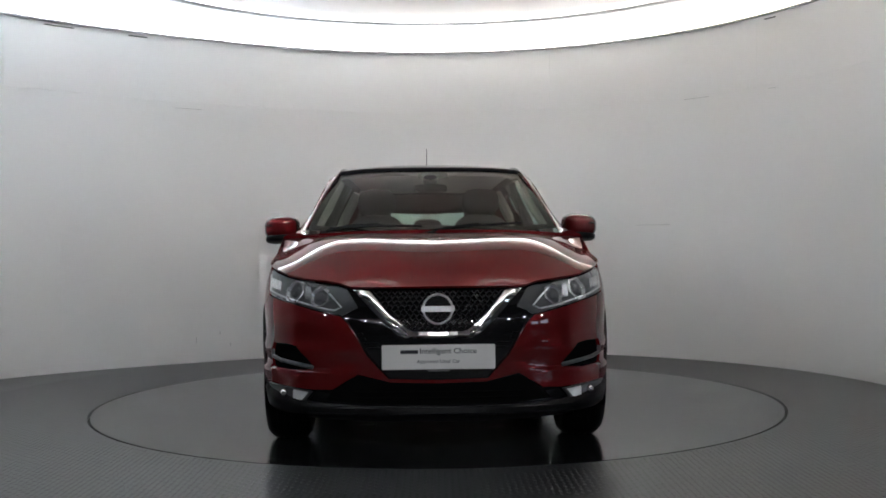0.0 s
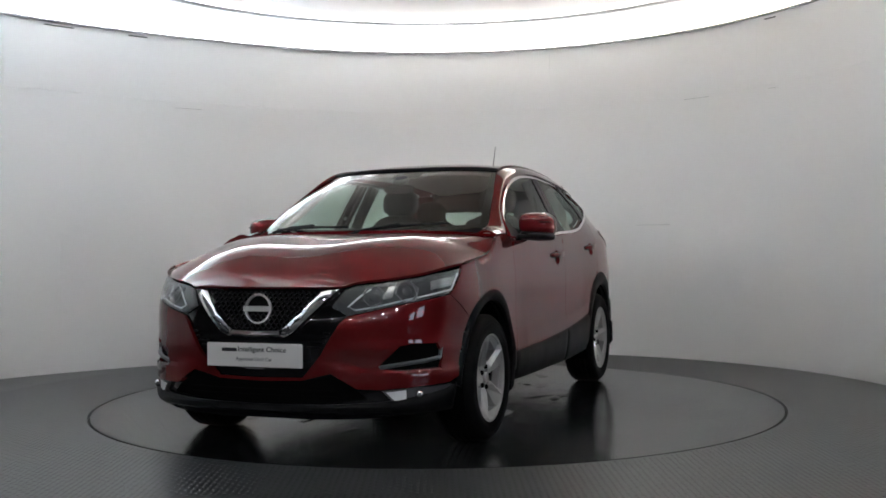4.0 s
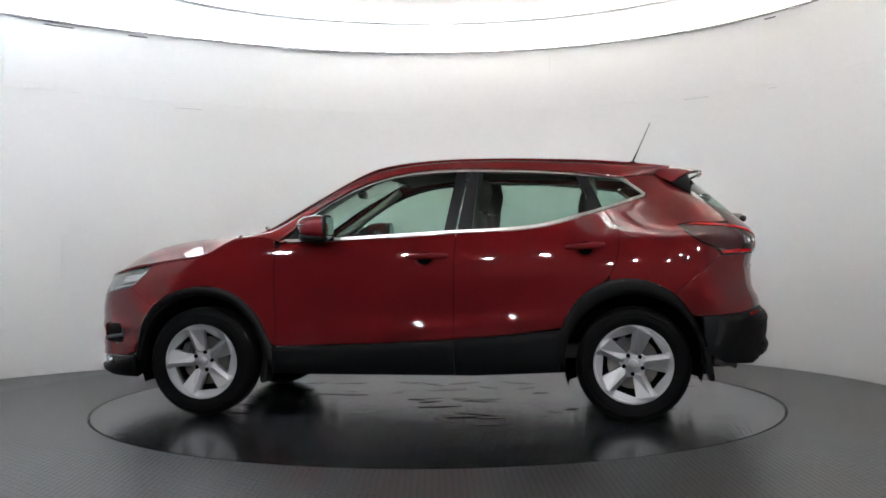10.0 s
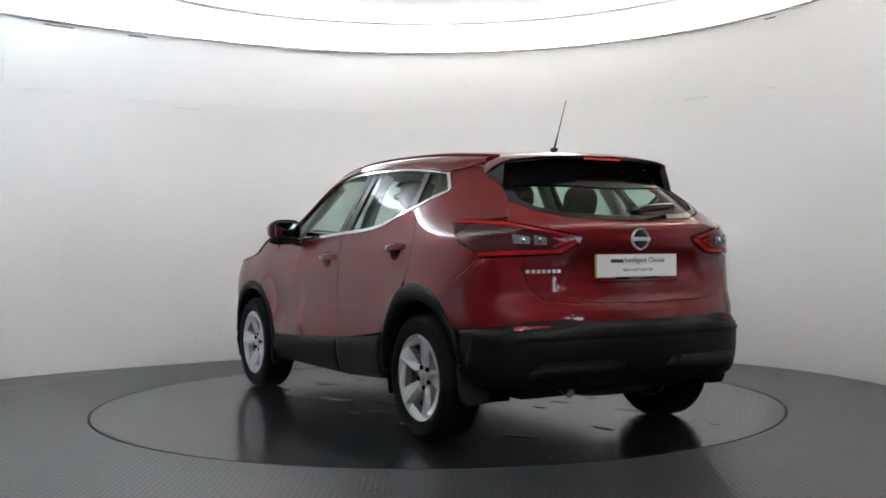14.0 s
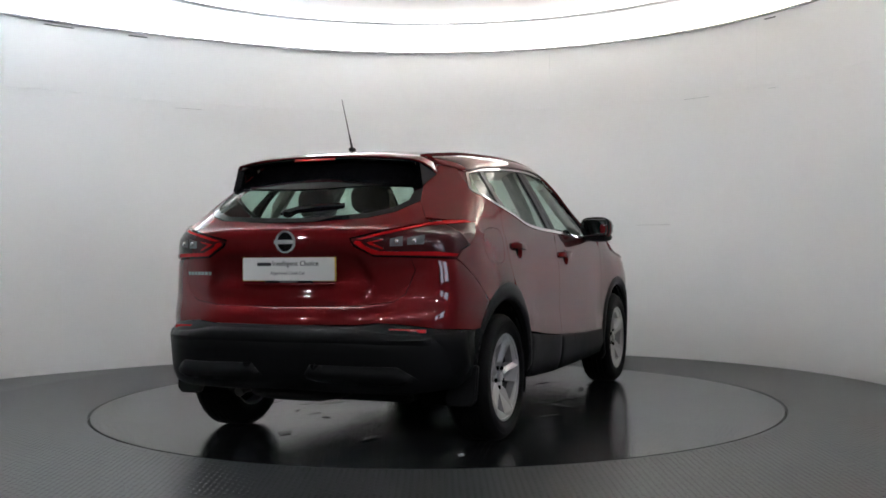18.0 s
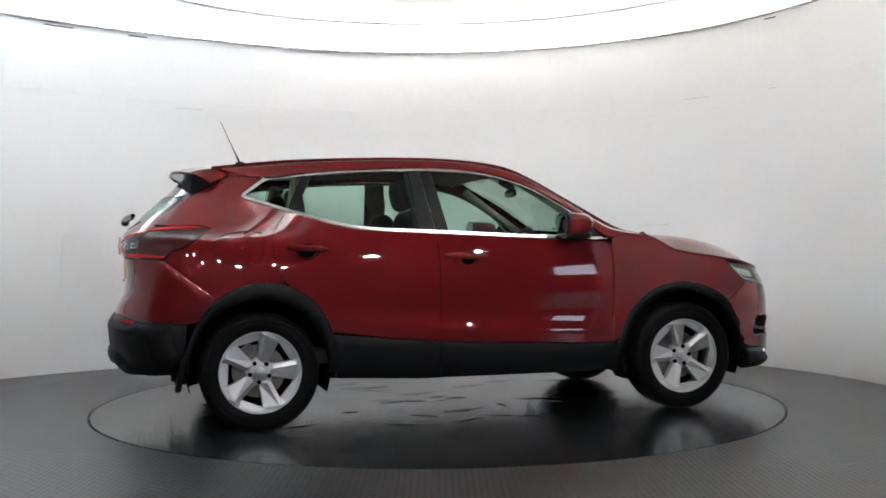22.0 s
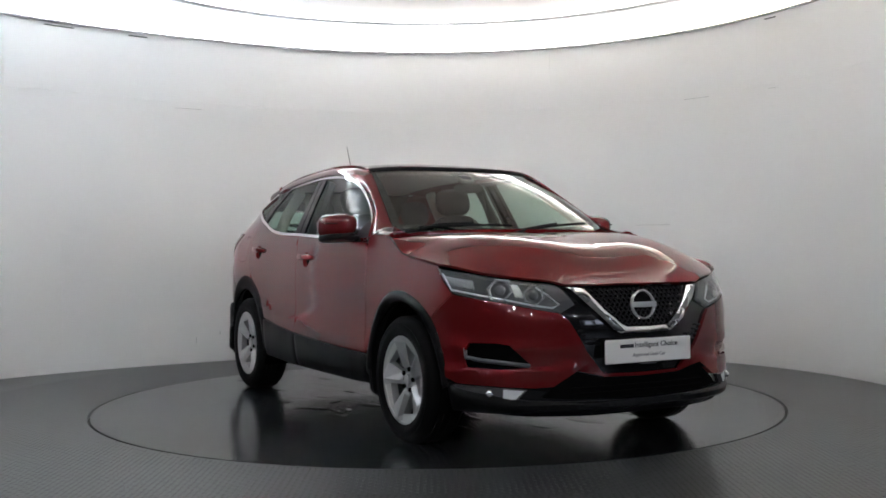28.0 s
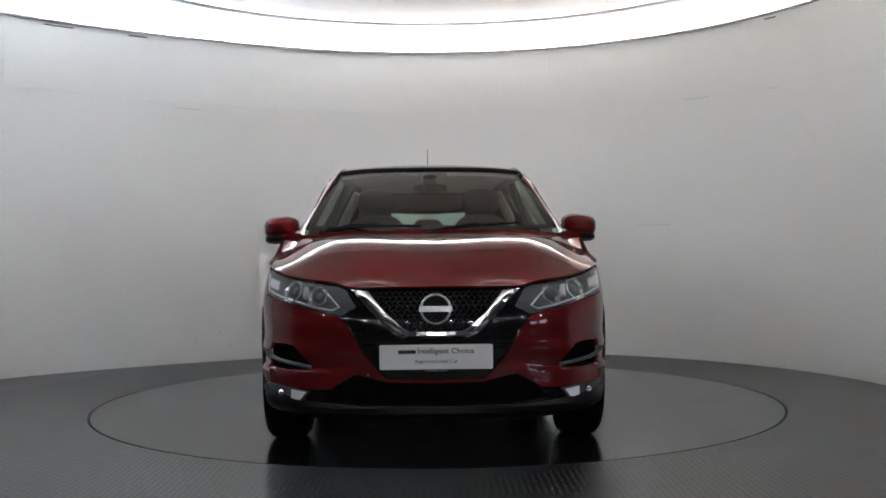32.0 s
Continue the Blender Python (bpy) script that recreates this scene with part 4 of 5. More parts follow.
def skin_path(pts, lift, right=False):
    """Points lifted off the skin along its normal."""
    out = []
    e = 0.004
    for s, z in pts:
        p = ahead(s, z)
        n = (ahead(s + e, z) - ahead(s - e, z)).cross(ahead(s, z + e) - ahead(s, z - e)).normalized()
        if n.dot(p - Vector((max(-1.2, min(1.3, p.x)), 0, min(p.z, 0.75)))) < 0:
            n = -n
        q = p + n * lift
        out.append(Vector((q.x, -q.y if right else q.y, q.z)))
    return out


def build_lamps(right, sg):
    # headlamp
    outline = LAMP_LOW + LAMP_TOP
    lamp = panel("headlamp", outline, ahead, LAMP_DARK, car, lift=-0.013, depth=0.01, right=right, gap=0.002, step=0.03, label="clear headlamp with twin projectors and white light guides")
    panel("lens", outline, ahead, CLEAR, lamp, lift=0.001, depth=0.012, right=right, gap=0.003, step=0.04, label="clear plastic lens")
    panel("bezel", LAMP_LOW[-2:] + LAMP_TOP[:3] + Y((0.53, 0.80)), ahead, SATIN_GREY, lamp, lift=-0.010, depth=0.006, right=right, gap=0.008, step=0.03)
    # plain black sheet put in for the shade inside the bumper recess
    panel("recess_mesh", [(a, b) for a, b in RECESS], ahead, SHADOW_BLACK, car, lift=-0.012, depth=0.002, right=right, step=0.03, label="plain black sheet for the shade in the bumper recess")
    for y, z, r in ((0.690, 0.822, 0.046), (0.560, 0.800, 0.040)):
        c = skin_path(Y((y, z)), -0.013, right)[0]
        n = (skin_path(Y((y, z)), 0.0, right)[0] - c).normalized()
        m = Matrix.Translation(c) @ Vector((0, 1, 0)).rotation_difference(n).to_matrix().to_4x4()
        bowl_ = lathe([(r * 0.45, -0.02), (r * 0.9, -0.004), (r * 1.12, 0.010), (r * 1.16, 0.008)], 24)
        solid("reflector", bowl_, REFLECT, lamp, m=m)
        solid("projector", egg(r * 0.62, r * 0.24, r * 0.62, 2.0, 16, 10), PROJECTOR, lamp, m=m)
        hexa = [m @ Vector((1.32 * r * math.cos(radians(a)), 0.006, 1.32 * r * math.sin(radians(a)))) for a in range(0, 361, 60)]
        solid("light_frame", tube(hexa, 0.0045, 6), REFLECT, lamp)
    panel("reflector_plate", X((1.712, 0.895), (1.775, 0.838)) + Y((0.775, 0.822), (0.770, 0.872)), ahead, REFLECT, lamp, lift=-0.009, depth=0.004, right=right, gap=0.004, step=0.02)
    panel("reflector_plate", Y((0.640, 0.790), (0.600, 0.783), (0.612, 0.848), (0.640, 0.853)), ahead, REFLECT, lamp, lift=-0.009, depth=0.004, right=right, step=0.02)
    panel("upper_blade", Y((0.50, 0.822), (0.51, 0.845), (0.615, 0.862), (0.715, 0.880), (0.755, 0.893), (0.752, 0.879), (0.712, 0.866), (0.615, 0.849), (0.52, 0.833)), ahead, SATIN_GREY, lamp, lift=-0.005, depth=0.006, right=right, step=0.02)
    drl = skin_path(X((1.70, 0.900), (1.78, 0.822)) + Y((0.768, 0.798), (0.68, 0.777), (0.575, 0.750), (0.490, 0.736), (0.455, 0.752), (0.500, 0.800), (0.540, 0.838)), -0.008, right)
    solid("light_guide", tube(drl, 0.0048, 6), LIGHT_BAR, lamp, "white running light guide")
    # fog lamp
    fog = panel("fog_lamp", X((1.80, 0.362)) + Y((0.735, 0.360), (0.600, 0.350), (0.640, 0.300), (0.73, 0.296)) + X((1.79, 0.300)), ahead, ALLOY_DARK, car, lift=0.006, depth=0.02, right=right, step=0.02, label="small fog lamp in a dark housing")
    panel("turn_lens", Y((0.690, 0.352), (0.612, 0.345), (0.645, 0.306), (0.690, 0.304)), ahead, LIGHT_BAR, fog, lift=0.009, depth=0.006, right=right, step=0.02)
    c = skin_path(Y((0.735, 0.330)), 0.012, right)[0]
    solid("bulb", egg(0.02, 0.02, 0.02, 2.0, 12, 8), CHROME, fog, m=Matrix.Translation(c))
    # blade in the bumper's side recess
    solid("recess_blade", tube(skin_path(X((1.868, 0.545), (1.875, 0.498)) + Y((0.765, 0.486), (0.68, 0.475), (0.590, 0.462)), -0.002, right), 0.010, 8), SATIN_GREY, car, "satin dark blade in the bumper recess")
    # tail lamp
    tl = panel("tail_lamp", TAIL_LAMP, ahead, SMOKE, car, lift=0.004, depth=0.02, right=right, gap=0.003, step=0.03, label="red and smoked boomerang tail lamp")
    def lens(name, pts, mat, up):
        return panel(name, pts, ahead, mat, tl, lift=up, depth=0.005, right=right, gap=0.002, step=0.025)
    lens("red_strip", X((-1.63, 1.150), (-1.80, 1.140)) + R((0.70, 1.130), (0.60, 1.106), (0.517, 1.088), (0.420, 1.066), (0.385, 1.072), (0.517, 1.104), (0.60, 1.121), (0.70, 1.147)) + X((-1.80, 1.160), (-1.668, 1.162)), RED_LENS, 0.008)
    lens("red_strip", R((0.74, 1.010), (0.64, 1.012), (0.50, 1.014), (0.435, 1.040), (0.412, 1.062), (0.384, 1.066), (0.375, 1.050), (0.471, 0.995), (0.64, 0.990)) + X((-1.842, 0.982), (-1.828, 0.998)), RED_LENS, 0.008)
    lens("red_strip", R((0.520, 1.020), (0.455, 1.043), (0.440, 1.056), (0.520, 1.072), (0.522, 1.062), (0.470, 1.052), (0.522, 1.030)), RED_LENS, 0.007)
    lens("clear_lens", R((0.700, 1.042), (0.630, 1.040), (0.630, 1.076), (0.700, 1.090)), ALLOY_DARK, 0.006)
    lens("clear_lens", R((0.612, 1.034), (0.552, 1.034), (0.552, 1.072), (0.612, 1.084)), ALLOY_DARK, 0.006)
    for y in (0.585, 0.660):
        c = skin_path(R((y, 1.058)), 0.004, right)[0]
        solid("bulb_cup", egg(0.012, 0.012, 0.013, 2.2, 12, 8), CHROME, tl, m=Matrix.Translation(c))


for right, sg in SIDES:
    build_doors(right, sg)
    build_flanks(right, sg)
    build_lamps(right, sg)


# --- bonnet, rails, roof, screens ---
BONNET_MID = curve1([(1.10, 1.120), (1.39, 1.104), (1.58, 1.083), (1.77, 1.050), (1.88, 1.020), (1.98, 0.980), (2.06, 0.935), (2.11, 0.892), (2.15, 0.842)])
BONNET_LIP = curve1([(0.0, 0.834), (0.40, 0.836), (0.47, 0.855), (0.61, 0.871), (0.72, 0.890), (0.77, 0.906), (half_width(1.66, TOPLINE(1.66) - 0.001), TOPLINE(1.66) - 0.001)])


BONNET_END = half_width(1.66, TOPLINE(1.66) - 0.001)


def bonnet_rows(nv=96, nt=40):
    rows = []
    for j in range(nv + 1):
        v = -1 + 2 * j / nv
        a = abs(v)
        y0 = BONNET_END * a
        z0 = BONNET_LIP(y0)
        x0 = ahead(s_of_y(y0, z0), z0).x
        y1 = 0.760 * a
        x1 = 1.125 - 0.030 * a * a
        z1 = 1.118 - 0.030 * a ** 3
        row = []
        for i in range(nt + 1):
            t = i / nt
            x = x0 + (x1 - x0) * t
            gm = (BONNET_MID(x0 + (1.125 - x0) * t) - BONNET_MID(x0)) / (BONNET_MID(1.125) - BONNET_MID(x0))
            xe = 1.66 + (1.10 - 1.66) * t
            ge = (TOPLINE(xe) - TOPLINE(1.66)) / (TOPLINE(1.10) - TOPLINE(1.66))
            k = a ** 6
            g = gm * (1 - k) + ge * k
            y = (y0 + (y1 - y0) * t) * (1 - k) + k * a * half_width(xe, TOPLINE(xe) - 0.001)
            z = z0 + (z1 - z0) * g
            vc = 0.42 + 0.42 * t ** 0.9
            d = a - vc
            tent = 0.5 * (1 - math.hypot(d, 0.025) / (0.42 if d < 0 else 0.30))
            z += (0.014 * max(0.0, tent) + 0.020 * (1 - a) * a + 0.16 * a ** 3 * (1 - a)) * math.sin(math.pi * t)
            row.append((x, math.copysign(y, v), z))
        rows.append(row)
    return rows


bonnet = loft("bonnet", bonnet_rows(), PAINT, car, depth=0.014, flip=False, label="dark red bonnet with two raised creases")

RAIL_IN = spline([(1.09, 0.735, 1.098), (0.955, 0.738, 1.132), (0.86, 0.722, 1.178), (0.62, 0.664, 1.322), (0.38, 0.608, 1.463), (0.20, 0.580, 1.533), (-0.1, 0.572, 1.568), (-0.5, 0.562, 1.575), (-1.0, 0.540, 1.560), (-1.3, 0.522, 1.538), (-1.56, 0.505, 1.510)], 6)
RAIL_OUT = [(1.09, 1.090), (0.94, 1.100), (0.826, 1.086), (0.690, 1.214), (0.52, 1.330), (0.32, 1.428), (0.0, 1.502), (-0.4, 1.515), (-0.95, 1.487), (-1.262, 1.450), (-1.46, 1.474)]
RAIL_OUT = spline([(x, half_width(x, z) + (0.002 if x < 0.9 else -0.004), z) for x, z in RAIL_OUT], 6)


def rail_rows(sg):
    rows = []
    for p, q in zip(RAIL_OUT, RAIL_IN):
        n = (q - p).cross(Vector((-1, 0, 0.0)))
        n = Vector((0, abs(n.y), abs(n.z))).normalized() if n.length > 1e-9 else Vector((0, 0, 1))
        row = []
        for k in range(9):
            t = k / 8
            w = p.lerp(q, t) + n * 0.016 * math.sin(math.pi * t)
            row.append((w.x, sg * w.y, w.z))
        rows.append(row)
    return rows


for right, sg in SIDES:
    loft("roof_rail", rail_rows(sg), PAINT, car, depth=0.012, flip=right, label="body-coloured pillar and roof side")

ROOF_MID = curve1([(-1.62, 1.540), (-1.33, 1.572), (-1.129, 1.588), (-0.734, 1.606), (-0.42, 1.608), (-0.146, 1.604), (0.048, 1.590), (0.242, 1.557), (0.45, 1.498)])


ROOF_START = 0.262


def roof_rows(drop=0.0):
    rows = []
    stations = [p for p in RAIL_IN if p.x <= ROOF_START]
    for i, p in enumerate(stations):
        f = i / (len(stations) - 1)
        row = []
        for j in range(33):
            v = -1 + j / 16
            x = p.x + (0.058 * (1 - f) ** 2 - 0.05 * f ** 3) * (1 - v * v)
            z = p.z + (ROOF_MID(x) - p.z) * (1 - abs(v) ** 2.3)
            row.append((x, (p.y - 0.003) * v, z - drop))
        rows.append(row)
    return rows


loft("roof", roof_rows(), PAINT, car, depth=0.012, flip=False, label="dark red roof panel")
solid("roof_seal", tube([Vector(p) + Vector((0.000, 0, 0.001)) for p in roof_rows()[0]], 0.010, 8), SATIN_BLACK, car, "black seal over the windscreen")
loft("headlining", roof_rows(0.045), LINING, car, flip=True, label="pale fabric headlining")


def screen_rows(nv=32, nt=16, lift=0.0):
    rows = []
    top = next(p for p in RAIL_IN if p.x <= ROOF_START)
    for i in range(nt + 1):
        t = i / nt
        row = []
        for j in range(nv + 1):
            v = -1 + 2 * j / nv
            a = abs(v)
            b = Vector((1.115 - 0.200 * a ** 2.2, 0.738 * v, 1.108 + 0.038 * a * a))
            xc = top.x + 0.062 - 0.058 * a * a
            c = Vector((xc, (top.y - 0.004) * v, top.z + (ROOF_MID(xc) - top.z) * (1 - a ** 2.3) - 0.005))
            p = b.lerp(c, t) + Vector((0.55, 0, 0.83)) * (0.042 * math.sin(math.pi * t) * (1 - 0.5 * a * a) + lift)
            row.append(tuple(p))
        rows.append(row)
    return rows


loft("windscreen", screen_rows(), SCREEN, car, flip=False, label="clear curved windscreen with a dark upper band")


def frit():
    rows = screen_rows(lift=-0.004)
    n, m = len(rows), len(rows[0])
    faces = [(i * m + j, i * m + j + 1, (i + 1) * m + j + 1, (i + 1) * m + j) for i in range(n - 1) for j in range(m - 1) if i in (0, n - 2) or j in (0, m - 2) or (i > n - 5 and abs(j - m // 2) < 3)]
    mesh_object("screen_border", [p for r in rows for p in r], faces, GLOSS_BLACK, car)["label"] = "black printed border and sensor patch"


frit()
loft("cowl", [[(1.135 - 0.02 * abs(v) - o, 0.75 * v, 1.106 - 0.012 * abs(v) + h + 0.012 * v * v) for v in np.linspace(-1, 1, 17)] for o, h in ((0, 0.0), (0.03, 0.002), (0.06, -0.012))], PLASTIC, car, flip=True, label="black plastic cowl below the windscreen")
for y0, y1 in ((-0.05, 0.52), (-0.60, -0.06)):
    wp = group("wiper")
    pts = [Vector((1.105 - 0.200 * abs(y / 0.742) ** 2.2, y, 1.125 + 0.036 * (y / 0.742) ** 2 + 0.030 * math.sin(math.pi * (y - y0) / (y1 - y0) * 0.6))) for y in np.linspace(y0, y1, 10)]
    solid("blade", tube(pts, 0.008, 6), PLASTIC, wp)
    solid("arm", tube([pts[0] + Vector((0.03, -0.02, -0.02)), pts[0] + Vector((0.01, 0.1, 0.012)), pts[5] + Vector((0, 0, 0.012))], 0.009, 6), PLASTIC, wp)

# --- nose ---
fascia = Y((0.0, 0.20), (0.3, 0.20), (0.6, 0.21)) + X((1.80, 0.24), (1.76, 0.36), (1.74, 0.50), (1.66, 0.70), (1.655, 0.88)) + Y((0.72, 0.875), (0.45, 0.838), (0.0, 0.835))
panel("grille_surround", both(fascia), ahead, GLOSS_BLACK, car, lift=-0.016, depth=0.01, step=0.05, label="gloss black nose behind the bumper openings")
bumper = Y((0.0, 0.391), (0.227, 0.397), (0.375, 0.434), (0.490, 0.362), (0.58, 0.357), (0.70, 0.362)) + X((1.82, 0.372), (1.757, 0.395)) + X(*[p for p in FRONT_ARCH if 1.655 < p[0] < 1.755 and p[1] > 0.40], *BUMPER_SEAM) + \
    Y((0.766, 0.778), (0.697, 0.763), (0.575, 0.733), (0.455, 0.708), (0.423, 0.677), (0.331, 0.525), (0.232, 0.416), (0.0, 0.411))


def ease(t):
    t = min(1.0, max(0.0, t))
    return t * t * (3 - 2 * t)


def bumper_skin(v, w):
    """The nose's skin with a proud lower lip and a swage running in from the side recesses."""
    p = ahead(v, w)
    y = abs(p.y)
    n = Vector((p.x - 1.2, p.y * 0.8, 0)).normalized()
    edge = 0.452 + 0.02 * ease((0.62 - y) / 0.25)
    lip = ease((edge - w) / 0.014) * ease((y - 0.30) / 0.12)
    brow = ease((w - edge - 0.05) / 0.05) * ease((0.60 - w) / 0.08) * ease((y - 0.34) / 0.15)
    return p + n * (0.016 * lip + 0.010 * brow)


panel("front_bumper", both(bumper), bumper_skin, PAINT, car, gap=0.0022, depth=0.030, step=0.02, holes=[RECESS, [(-a, b) for a, b in RECESS]], label="body-coloured bumper with dark side recesses")
chin = Y((0.0, 0.284), (0.36, 0.290), (0.60, 0.298)) + X((1.84, 0.345), (1.766, 0.372), (1.764, 0.235)) + Y((0.70, 0.235), (0.5, 0.248), (0.0, 0.250))
panel("front_skirt", both(chin), ahead, PLASTIC, car, lift=0.006, puff=0.018, depth=0.06, step=0.02, label="black plastic lower bumper lip")
panel("intake", both(Y((0.0, 0.292), (0.36, 0.298), (0.54, 0.312), (0.50, 0.352), (0.380, 0.430), (0.227, 0.394), (0.0, 0.389))), ahead, SHADOW_BLACK, car, lift=-0.006, depth=0.004, step=0.04)
for z in (0.325, 0.352):
    solid("intake_bar", tube(skin_path(Y(*[(y, z) for y in np.linspace(0.40, 0.0, 9)]), -0.004) + skin_path(Y(*[(y, z) for y in np.linspace(0.03, 0.40, 9)]), -0.004, True), 0.005, 6), SHADOW_BLACK, car)
vee = Y((0.0, 0.606), (0.155, 0.608), (0.200, 0.630), (0.292, 0.720), (0.397, 0.829), (0.318, 0.822), (0.235, 0.722), (0.152, 0.652), (0.118, 0.637), (0.0, 0.634))
panel("grille_bar", both(vee), ahead, CHROME, car, lift=0.006, puff=0.016, depth=0.035, step=0.02, label="polished chrome V-shaped grille bar")


def mesh_bars(bm):
    for k in range(9):
        z = 0.650 + 0.0205 * k
        w = 0.13 + (z - 0.645) * 1.02
        n = max(8, int(w / 0.014))
        pts = []
        for i in range(-n, n + 1):
            y = w * i / n
            zz = z + (0.0075 if (i + k) % 2 else -0.0075)
            p = skin(s_of_y(abs(y), zz), zz)
            pts.append(Vector((p[0] - 0.014, math.copysign(p[1], y), zz)))
        for a, b in zip(pts, pts[1:]):
            m = (a + b) / 2
            d = b - a
            bmesh.ops.create_cube(bm, size=1, matrix=Matrix.Translation(m) @ Vector((0, 1, 0)).rotation_difference(d.normalized()).to_matrix().to_4x4() @ Matrix.Diagonal((0.016, d.length + 0.003, 0.0045, 1)))


solid("grille_mesh", mesh_bars, PLASTIC, car, "black honeycomb grille mesh", smooth=False)
for right, sg in SIDES:
    for k in range(4):
        z = 0.560 + 0.022 * k
        pts = skin_path(Y((0.265 + 0.012 * k + 0.05 * (k > 1), z), (0.330 + 0.016 * k, z)), -0.006, right)
        solid("side_slat", tube(pts, 0.005, 6), PLASTIC, car)


def emblem(m, r, name):
    badge = group(name)
    ring = [(r * 0.83, 0.004), (r * 0.86, 0.012), (r * 0.94, 0.014), (r, 0.008), (r, 0.0), (r * 0.83, 0.0), (r * 0.83, 0.004)]
    solid("ring", lathe(ring, 48), PRINT_CHROME, badge, "chrome ring", m=m)
    solid("backing", lathe([(0.0001, 0.003), (r * 0.82, 0.003), (r * 0.82, 0.0)], 32), GLOSS_BLACK, badge, m=m)
    solid("bar", cube(r * 2.1, 0.010, r * 0.36, Matrix.Translation((0, 0.012, 0))), PRINT_CHROME, badge, "chrome bar", bevel=0.002, m=m)


emblem(pose(2.200, 0, 0.739, 0, 0, -90) @ pose(0, 0, 0, 6), 0.074, "front_badge")
emblem(pose(-2.086, 0, 1.062, 0, 0, 90), 0.056, "rear_badge")


def lettering(text, size, m, mat, parent, name, wide=None):
    cu = bpy.data.curves.new(name, "FONT")
    cu.body, cu.size, cu.align_x, cu.extrude = text, size, "LEFT", 0.0006
    cu.offset = 0.012 * size
    tmp = bpy.data.objects.new(name, cu)
    me = bpy.data.meshes.new_from_object(tmp)
    bpy.data.objects.remove(tmp)
    xs = [v.co.x for v in me.vertices]
    k = wide / (max(xs) - min(xs)) if wide else 1.0
    for v in me.vertices:
        v.co.x = (v.co.x - min(xs)) * k
    me.materials.clear()
    me.materials.append(mat)
    me.transform(m)
    ob = new(name, me)
    ob.parent = parent
    return ob


def number_plate(m, name, edge):
    """A show plate: local x to its right, z up, facing -y."""
    plate = group(name)
    solid("plate", cube(0.524, 0.008, 0.114), PLATE, plate, "white show plate", bevel=0.003, m=m)
    if edge:
        solid("plate_edge", cube(0.535, 0.005, 0.118, Matrix.Translation((0, 0.006, -0.001))), PLATE_TONE, plate, bevel=0.001, m=m)
    solid("dealer_strip", cube(0.28, 0.006, 0.018, Matrix.Translation((0, 0.006, -0.060))), GLOSS_BLACK, plate, bevel=0.002, m=m)
    solid("print_bar", cube(0.100, 0.0012, 0.005, Matrix.Translation((0.0, 0.002, -0.0635))), INK_PALE, plate, smooth=False, m=m)
    up = m @ pose(0, -0.0046, 0, 90)
    solid("maker_bar", cube(0.082, 0.0012, 0.017, Matrix.Translation((-0.135, -0.0046, 0.024))), INK, plate, smooth=False, m=m)
    lettering("Intelligent Choice", 0.034, up @ pose(-0.086, 0.0165, 0), INK, plate, "print", 0.262)
    lettering("Approved Used Car", 0.024, up @ pose(-0.100, -0.0275, 0), INK_PALE, plate, "print", 0.200)


number_plate(pose(2.246, 0, 0.521, 0, 0, 90), "front_plate", False)
number_plate(pose(-2.066, 0, 0.927, 0, 0, -90) @ pose(0, 0, 0, 0), "rear_plate", True)

# --- tail ---
gate = R((0.0, 0.738), (0.40, 0.745), (0.56, 0.766), (0.615, 0.80), (0.660, 0.92), (0.640, 0.981), (0.471, 0.987), (0.366, 1.041), (0.350, 1.076), (0.517, 1.112), (0.600, 1.129), (0.70, 1.155)) + \
    X((-1.888, 1.172), (-1.80, 1.260)) + R((0.590, 1.250), (0.530, 1.205), (0.41, 1.176), (0.13, 1.160), (0.0, 1.159))


def gate_skin(v, w):
    """The tail's skin with the hollow in which the plate sits."""
    p = astern(v, w)
    half = 0.385 + 0.10 * max(0.0, (1.0 - w) / 0.16)
    deep = ease((1.002 - w) / 0.022) * ease((w - 0.815) / 0.07) * ease((half - abs(p.y)) / 0.035)
    p.x += 0.020 * deep
    return p


tailgate = panel("tailgate", both(tailwise(gate)), gate_skin, PAINT, car, gap=0.0022, step=0.018, label="dark red tailgate with a hollow for the plate")
back_b = R((0.0, 0.652), (0.40, 0.656), (0.51, 0.667), (0.60, 0.662), (0.657, 0.655)) + X((-1.962, 0.636), (-1.72, 0.617), (-1.668, 0.622)) + X((-1.566, 0.752), (-1.70, 0.862), (-1.838, 0.970)) + R((0.64, 0.980), (0.660, 0.92), (0.615, 0.80), (0.56, 0.766), (0.40, 0.745), (0.0, 0.738))
panel("rear_bumper", both(tailwise(back_b)), astern, PAINT, car, gap=0.0014, step=0.025, puff=0.004, depth=0.02, label="body-coloured upper rear bumper")
skirt = R((0.0, 0.650), (0.40, 0.653), (0.51, 0.664), (0.60, 0.659), (0.657, 0.652)) + X((-1.962, 0.633), (-1.72, 0.614), (-1.728, 0.50), (-1.755, 0.40), (-1.85, 0.345)) + R((0.62, 0.325), (0.30, 0.325), (0.0, 0.335))
lower = panel("rear_skirt", both(tailwise(skirt)), astern, PLASTIC, car, lift=0.002, puff=0.012, depth=0.05, step=0.035, label="black plastic lower rear bumper")
ledge_line = R((0.0, 0.632), (0.40, 0.636), (0.56, 0.612), (0.70, 0.604)) + X((-1.99, 0.600), (-1.995, 0.560)) + R((0.70, 0.560), (0.40, 0.572), (0.0, 0.570))
panel("skirt_ledge", both(tailwise(ledge_line)), astern, PLASTIC, lower, lift=0.014, puff=0.012, depth=0.02, step=0.02)
